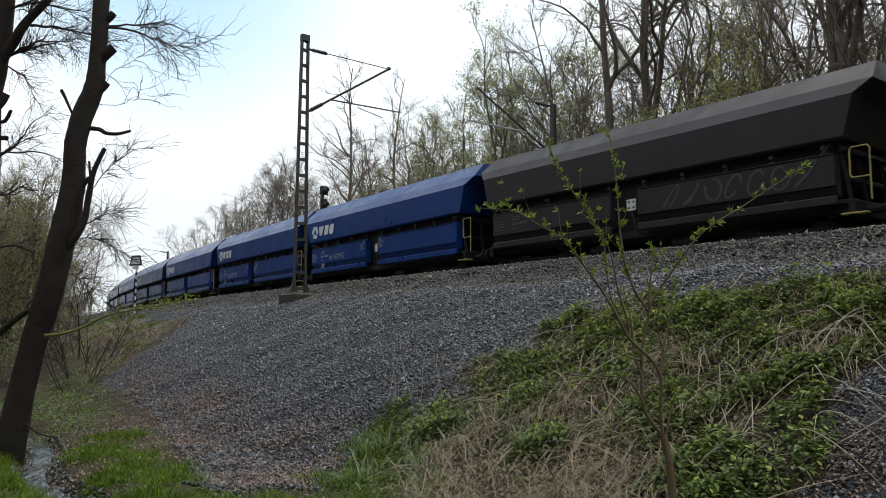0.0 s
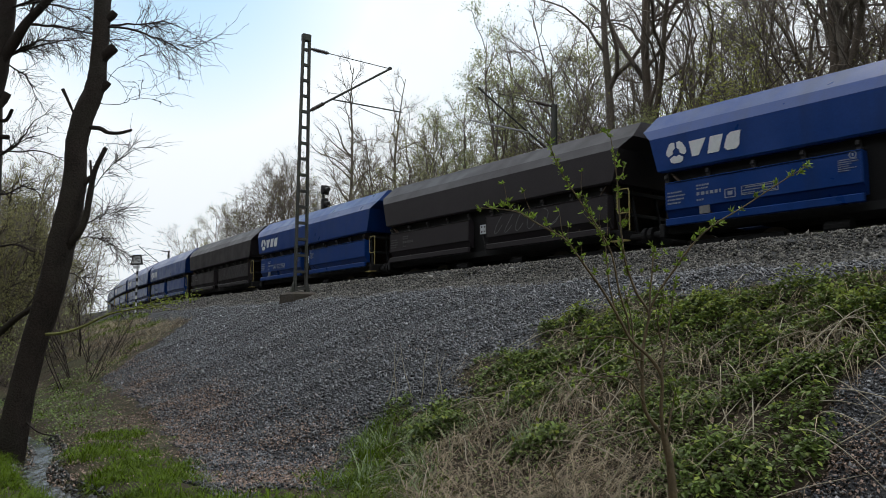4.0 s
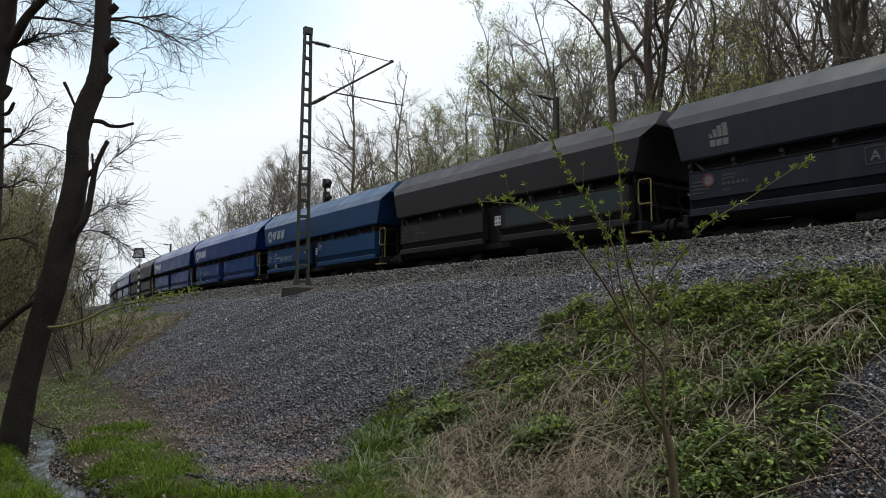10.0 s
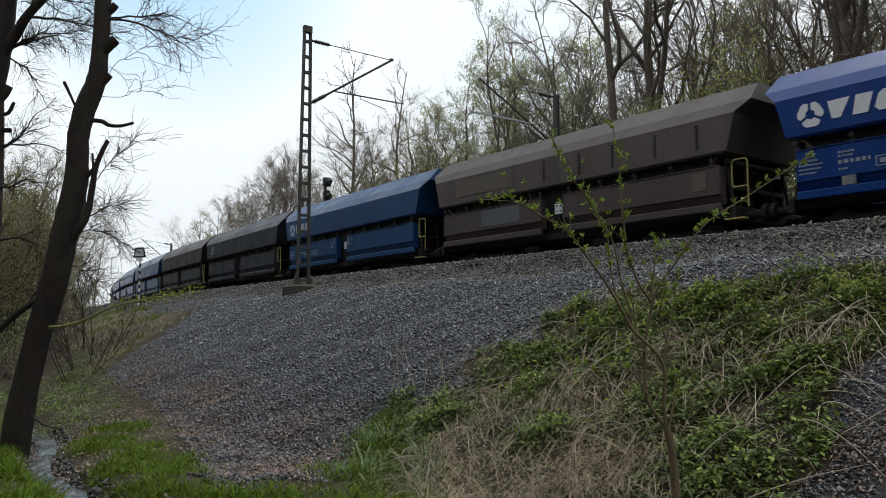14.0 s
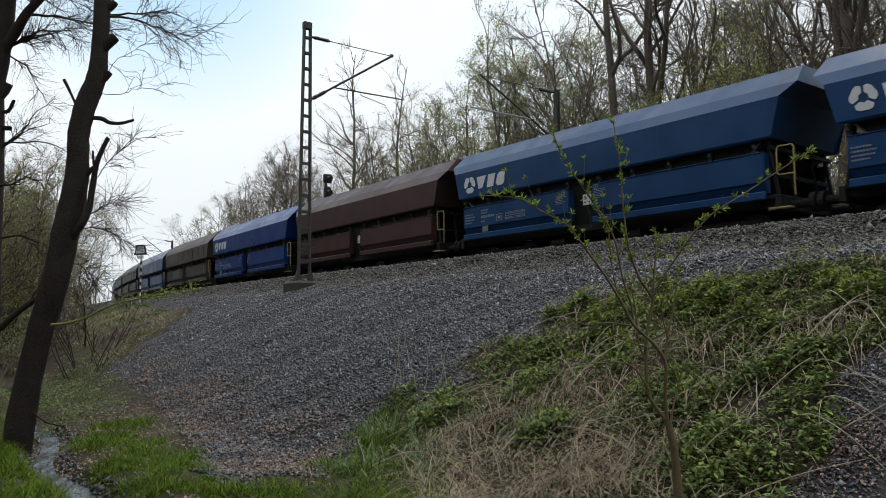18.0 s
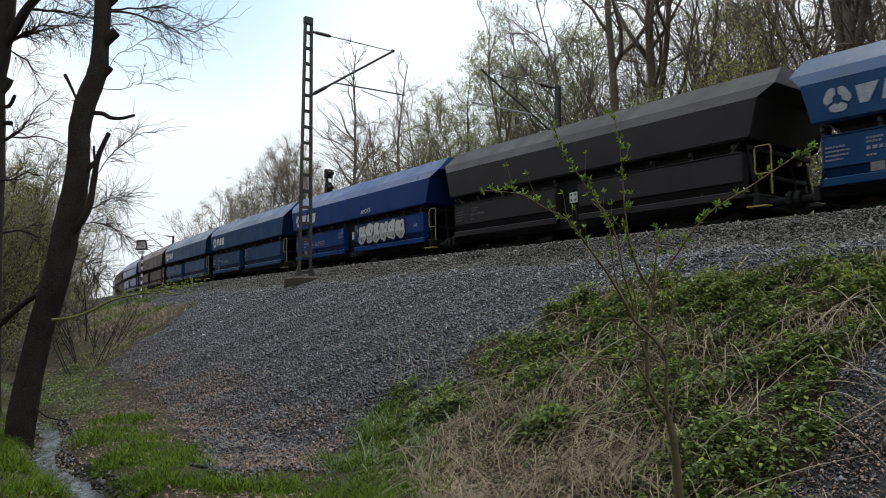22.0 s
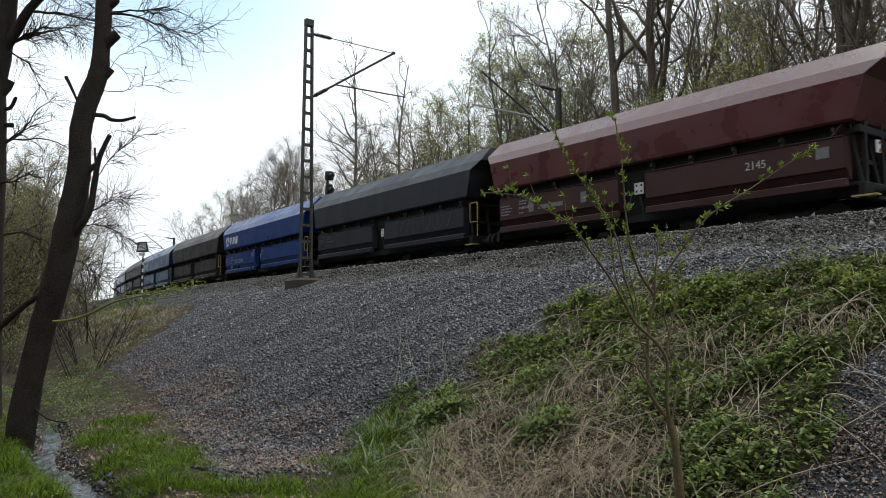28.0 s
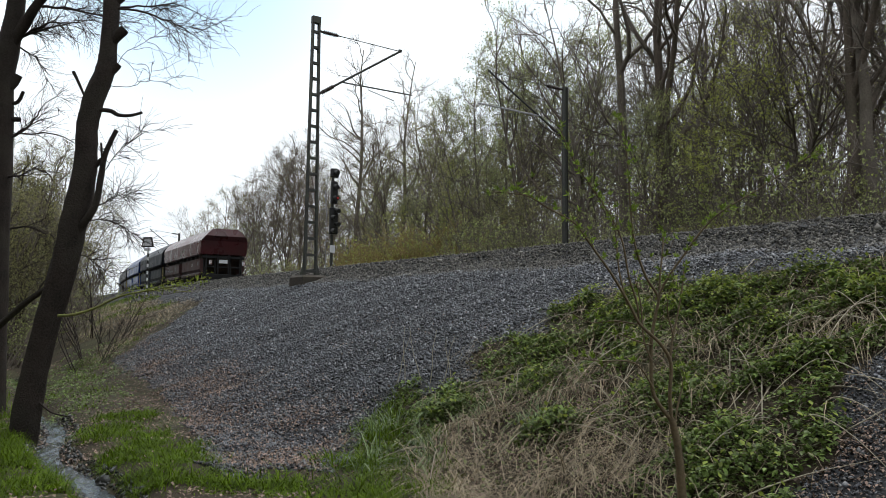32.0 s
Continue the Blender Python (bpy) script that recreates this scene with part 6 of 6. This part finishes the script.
# a few long canes that rise over the leaves and droop at their tips
for i, (s, u, ds, du, h) in enumerate(((4.6, -10.3, -0.5, 2.2, 0.35), (4.3, -9.9, -0.2, 1.8, 0.45), (5.2, -9.4, -0.9, 0.5, 0.40), (3.5, -9.2, 0.9, 0.6, 0.40), (4.9, -8.9, -1.1, -0.1, 0.30), (3.6, -10.9, -0.9, 1.2, 0.25), (7.6, -10.9, 0.3, 0.7, 0.45), (4.6, -11.6, -0.6, 0.9, 0.35), (6.3, -11.2, -0.9, 0.2, 0.30), (6.9, -11.9, 0.9, 0.4, 0.35))):
    (x, y), (ex, ey) = line(s, u), line(s + ds, u + du)
    z, ez = float(ground_z(s, u)), float(ground_z(s + ds, u + du))
    ex, ey, rise = float(ex - x), float(ey - y), ez - z
    cane = thing("bramble_cane", "long pale dry bramble cane arching over the slope", "bramble", "bramble canes", at=pose(float(x), float(y), z))
    pts = [(ex * f + 0.04 * math.sin(9 * f + i), ey * f + 0.04 * math.cos(7 * f + i), rise * f + 0.55 * h * math.sin(math.pi * f ** 1.5) + 0.03) for f in (0.0, 0.2, 0.4, 0.6, 0.8, 1.0)]
    v, q, c, r = curve_tube(pts, (0.007, 0.0065, 0.006, 0.005, 0.0035, 0.002), 6, 0.05, i)
    raw("stem", v, q, M["cane"], cane)
    for f in (0.45, 0.65, 0.8):
        p = c[int(f * (len(c) - 1))]
        a = 2.3 * i + 7 * f
        v, q, c2, r = curve_tube((p, p + np.array((0.15 * math.cos(a), 0.15 * math.sin(a), 0.02)), p + np.array((0.26 * math.cos(a), 0.26 * math.sin(a), -0.16))), (0.004, 0.003, 0.0015), 5, 0.0, i)
        raw("side_shoot", v, q, M["cane"], cane)
# tall dead stalks before the stone
for i, (s, u) in enumerate(((10.15, -10.85), (10.05, -10.75), (9.7, -10.7), (9.55, -10.65), (9.3, -10.6), (9.1, -10.6))):
    x, y = line(s, u)
    st = thing("dead_stalk", "thin dry dead stalk standing in the slope", "stalk", "dead stalks", at=pose(float(x), float(y), float(ground_z(s, u)), 6 * math.sin(i * 2.1), 14 * math.cos(i * 1.7), 0))
    v, q, c, r = curve_tube(((0, 0, -0.05), (0.01, 0, 0.25), (-0.01, 0.01, 0.5), (0.02, 0, 0.80 + 0.1 * math.sin(i))), (0.008, 0.007, 0.005, 0.003), 5, 0.0, i)
    raw("stem", v, q, M["cane"], st)


# ---- unseen wood-coloured wall, added behind the path to block low sky light ----
rs = np.interp(np.arange(41), (0, 4, 8, 16, 24, 32, 40), (-95, -82, -48, -12, 20, 65, 112))
ru = np.interp(np.arange(41), (0, 4, 8, 16, 24, 32, 40), (22, -8, -22, -30, -34, -27, -18)) + 1.5 * np.sin(np.arange(41) * 1.9)
rx, ry = line(rs, ru)
ring = [(float(x), float(y)) for x, y in zip(rx, ry)]
bv = np.array([(x, y, z) for z in (-4.0, 8.0, 18.0) for x, y in ring])
bv[82:, 2] += 2.0 * np.sin(np.arange(41) * 2.3)
bi = np.arange(40)
bf = np.concatenate([np.stack((bi, bi + 1, bi + 42, bi + 41), -1) + k * 41 for k in (0, 1)])
tagged(raw("backdrop", bv, bf, M["sky_screen"]), "unseen wood-coloured screen added behind the path to block low sky light", "backdrop", kind="structure")

# ---- what sets single wagons apart ----
def painted(w, name, bm, material, label):
    """Join loose painted shapes into one flat part on a wagon."""
    return part(name, bm, M[material], w, label)


def lettering(w, words, x, z, size, y, material, label, tilt=0.0, bold=0.0):
    """Painted letters that read from the camera's side; x from the wagon's front end."""
    me = text_mesh(words, size, 0.0, bold)
    me.transform(Matrix.Translation((L_WAGON / 2 - x, y, z)) @ Matrix.Rotation(math.pi, 4, "Z") @ Matrix.Rotation(math.pi / 2, 4, "X") @ Matrix.Rotation(radians(tilt), 4, "Z"))
    me.materials.clear()
    me.materials.append(M[material])
    ob = new("lettering", me)
    ob.parent = w
    ob["label"] = label
    return ob


def swirl(bm, x, z, r, y, k=14, squash=1.0, turn=0.0, gap=0.0):
    """A flat rounded patch."""
    a = L_WAGON / 2
    vs = []
    for i in range(k):
        t = 2 * math.pi * i / k + turn
        q = r
        vs.append(bm.verts.new((a - x - q * math.cos(t) * squash, y, z + q * math.sin(t))))
    bm.faces.new(vs)
    return bm


def strokes(w, x0, x1, z0, z1, n, y, ink, thick, seed):
    """Loose looping sprayed lines."""
    rng = random.Random(seed)
    a, step = L_WAGON / 2, (x1 - x0) / n
    for i in range(n):
        bm = bmesh.new()
        cx, ph, bend, m = x0 + (i + 0.5) * step, rng.uniform(0, 6.28), rng.uniform(0.8, 2.2), 22
        pts = []
        for k in range(m + 1):
            t = k / m
            pts.append(Vector((cx + step * 0.46 * math.sin(ph + 5.0 * t) * (1 - 0.3 * t), z0 + (z1 - z0) * (0.5 + 0.5 * math.cos(ph * 0.7 + bend * 3.0 * t)))))
        for p, q in zip(pts[:-1], pts[1:]):
            d = (q - p).normalized()
            o = Vector((-d.y, d.x)) * thick
            bm.faces.new([bm.verts.new((a - v.x, y + 0.0006 * i, v.y)) for v in (p - o, q - o, q + o, p + o)])
        painted(w, "graffiti_line", bm, ink, "loose sprayed line")


def bubble(x, z, rx, rz, seed, grow=0.0, k=26):
    """The outline of a fat bulging letter-like shape."""
    rng = random.Random(seed)
    c = [(rng.uniform(0.05, 0.20), n, rng.uniform(0, 6.28)) for n in (2, 3, 5)]
    pts = []
    for i in range(k):
        t = 2 * math.pi * i / k
        sq = (abs(math.cos(t)) ** 4 + abs(math.sin(t)) ** 4) ** -0.25
        q = sq * (1 + sum(b * math.sin(n * t + f) for b, n, f in c))
        pts.append((x + rx * q * math.cos(t) + grow * math.cos(t), min(2.19, z + rz * min(1.12, q) * math.sin(t) + grow * math.sin(t))))
    return pts


def flat(pts, y):
    bm = bmesh.new()
    bm.faces.new([bm.verts.new((L_WAGON / 2 - x, y, z)) for x, z in pts])
    return bm


def bubble_letters(w, x0, x1, z0, z1, n, y, seed):
    """A row of silver bubble shapes with black rims, grey lower halves and small black eyes, too wild to read."""
    rng = random.Random(seed)
    step = (x1 - x0) / n
    for i in range(n):
        x, z = x0 + (i + 0.5) * step, (z0 + z1) / 2 + rng.uniform(-0.03, 0.03)
        lift = 0.0012 * i
        g = painted(w, "graffiti_shape", flat(bubble(x, z, step * 0.54, (z1 - z0) * 0.41, seed + i), y + 0.005 + lift), "silver", "silver spray-painted bulging shape")
        painted(g, "graffiti_rim", flat(bubble(x, z, step * 0.54, (z1 - z0) * 0.41, seed + i, 0.05), y + 0.0045 + lift), "black_paint", "black spray-painted outline")
        low = [p for p in bubble(x, z, step * 0.47, (z1 - z0) * 0.37, seed + i) if p[1] < z - 0.06]
        if len(low) > 3:
            painted(g, "graffiti_shade", flat(sorted(low, key=lambda p: math.atan2(p[1] - z + 0.2, p[0] - x)), y + 0.0055 + lift), "spray_grey", "grey sprayed lower half")
        for dx, dz, r in ((rng.uniform(-0.14, 0.14), rng.uniform(0.02, 0.16), rng.uniform(0.03, 0.055)), (rng.uniform(-0.1, 0.1), -rng.uniform(0.15, 0.28), rng.uniform(0.025, 0.05))):
            painted(g, "graffiti_eye", flat(bubble(x + dx, z + dz, r * 0.7, r * 1.5, seed + 50 + i), y + 0.006 + lift), "black_paint", "black sprayed spot")


bubble_letters(wagons[15], 6.95, 10.35, 1.36, 2.22, 6, 1.462, 4)
lettering(wagons[15], "-MPORT-", 7.12, 2.60, 0.22, 1.515, "silver", "small silver spray-painted tag", 2, 0.006)
lettering(wagons[15], "1645", 10.92, 1.72, 0.16, 1.462, "silver", "thin silver sprayed digits", 4)
tagged(wagons[15], "blue hopper wagon with silver graffiti on one flap")
strokes(wagons[1], 7.3, 11.3, 1.60, 2.12, 7, 1.462, "faded_spray", 0.03, 6)
strokes(wagons[3], 6.9, 9.9, 1.60, 2.12, 6, 1.462, "small_grey", 0.010, 16)
tagged(wagons[1], "dark brown hopper wagon with faint grey graffiti")
painted(wagons[7], "overpaint", bar_plate(bmesh.new(), 6.75, 11.45, 1.58, 2.15, 1.461), "teal", "faded dark teal sprayed field")
tagged(wagons[7], "dark brown hopper wagon with a faded teal sprayed field")
strokes(wagons[20], 7.2, 11.0, 1.62, 2.12, 9, 1.462, "faded_spray", 0.02, 11)
tagged(wagons[20], "grey-black hopper wagon with faint grey graffiti")
lettering(wagons[21], "2145", 9.35, 1.80, 0.26, 1.462, "silver", "worn white digits", 0)
for x0, x1, z0, z1 in ((11.0, 11.28, 1.78, 2.02), (2.2, 2.42, 1.66, 2.0), (2.6, 3.6, 1.70, 1.82), (4.3, 4.5, 1.68, 1.98)):
    painted(wagons[21], "stencil", bar_plate(bmesh.new(), x0, x1, z0, z1, 1.462), "grey_spray", "worn pale stencil patch")
# the emblem of the grey-black wagon: four leaning blades over three blocks, and a round red warning disc
for i, (x0, x1, h) in enumerate(((1.52, 1.60, 0.10), (1.62, 1.72, 0.20), (1.74, 1.85, 0.27), (1.87, 2.00, 0.31))):
    painted(wagons[8], "emblem_blade", bar_plate(bmesh.new(), x0, x1, 2.93, 2.93 + h, 1.512, -0.04), "grey_spray", "faded pale leaning blade")
for x0 in (1.52, 1.69, 1.86):
    painted(wagons[8], "emblem_block", bar_plate(bmesh.new(), x0, x0 + 0.14, 2.72, 2.88, 1.512), "grey_spray", "faded pale block")
painted(wagons[8], "warning_disc", swirl(bmesh.new(), 1.42, 1.95, 0.15, 1.462, 20), "grey_spray", "faded round warning disc")
bm = bmesh.new()
for i in range(20):
    t0, t1 = 2 * math.pi * i / 20, 2 * math.pi * (i + 1) / 20
    bm.faces.new([bm.verts.new((L_WAGON / 2 - 1.42 - r * math.cos(t), 1.466, 1.95 + r * math.sin(t))) for r, t in ((0.11, t0), (0.11, t1), (0.16, t1), (0.16, t0))])
painted(wagons[8], "warning_ring", bm, "dull_red", "faded red ring")
for words, x in (("A", 5.10), ("B", 7.0)):
    bm = bmesh.new()
    for q in ((-0.10, 0.30, 1.74, 1.755), (-0.10, 0.30, 2.085, 2.10), (-0.10, -0.085, 1.755, 2.085), (0.285, 0.30, 1.755, 2.085)):
        bar_plate(bm, x + q[0], x + q[1], q[2], q[3], 1.464)
    painted(wagons[8], "letter_frame", bm, "faint", "thin worn pale frame")
    lettering(wagons[8], words, x, 1.81, 0.30, 1.464, "grey_spray", "worn pale letter")
# upright seams on the grey-black wagon
for x in (5.95, 8.6):
    part("seam", box(bmesh.new(), L_WAGON / 2 - x - 0.012, L_WAGON / 2 - x + 0.012, 1.49, 1.507, 2.52, 3.34), M["under"], wagons[8], "narrow dark upright seam")
# ribs and a patched panel on the beige wagon
for x in (5.82, 7.22, 8.42, 9.82, 11.05):
    part("rib", box(bmesh.new(), L_WAGON / 2 - x - 0.025, L_WAGON / 2 - x + 0.025, 1.49, 1.525, 2.66, 3.26), M["dark"], wagons[10], "narrow dark rib")
for x0, x1 in ((1.62, 3.0), (3.03, 4.42)):
    part("patch_panel", box(bmesh.new(), L_WAGON / 2 - x1, L_WAGON / 2 - x0, 1.49, 1.512, 2.72, 3.25), M["patch"], wagons[10], "darker brown patch panel")
for x0, x1, z0, z1, m_ in ((2.9, 4.7, 1.62, 2.14, "blue_grey"), (10.85, 11.25, 1.66, 2.1, "patch")):
    painted(wagons[10], "overpaint", bar_plate(bmesh.new(), x0, x1, z0, z1, 1.461), m_, "overpainted patch")
# the train's rear end: tail boards, plate, hook ring
rear = -L_WAGON / 2
lw = wagons[21]
part("number_plate", box(bmesh.new(), rear + 0.60, rear + 0.63, -0.25, 0.30, 1.93, 2.15), M["white"], lw, "blank white plate")
for y in (0.87, -1.28):
    tb = part("tail_board", box(bmesh.new(), rear + 0.52, rear + 0.55, y - 0.09, y + 0.09, 1.84, 2.10), M["white"], lw, "white and red tail board")
    for z in (1.84, 2.0):
        part("red_field", box(bmesh.new(), rear + 0.505, rear + 0.52, y - 0.08, y + 0.0, z + 0.02, z + 0.08), M["signal_red"], tb)
for y in (-1.1, -0.35, 0.35, 1.1):
    part("end_post", box(bmesh.new(), rear + 0.66, rear + 0.74, y - 0.05, y + 0.05, 1.2, 2.5), M["under"], lw)
part("end_beam", box(bmesh.new(), rear + 0.66, rear + 0.78, -1.36, 1.36, 2.24, 2.40, 0.015), M["under"], lw)
part("coupling_hook", bent(bmesh.new(), [(rear + 0.6, 0, 1.0), (rear + 0.25, 0, 1.0), (rear + 0.2, 0, 0.75), (rear + 0.3, 0, 0.5)], 0.045), M["under"], lw)
part("brake_hose", bent(bmesh.new(), [(rear + 0.6, 0.35, 0.95), (rear + 0.4, 0.4, 0.7), (rear + 0.45, 0.42, 0.5)], 0.025), M["under"], lw)
motions()
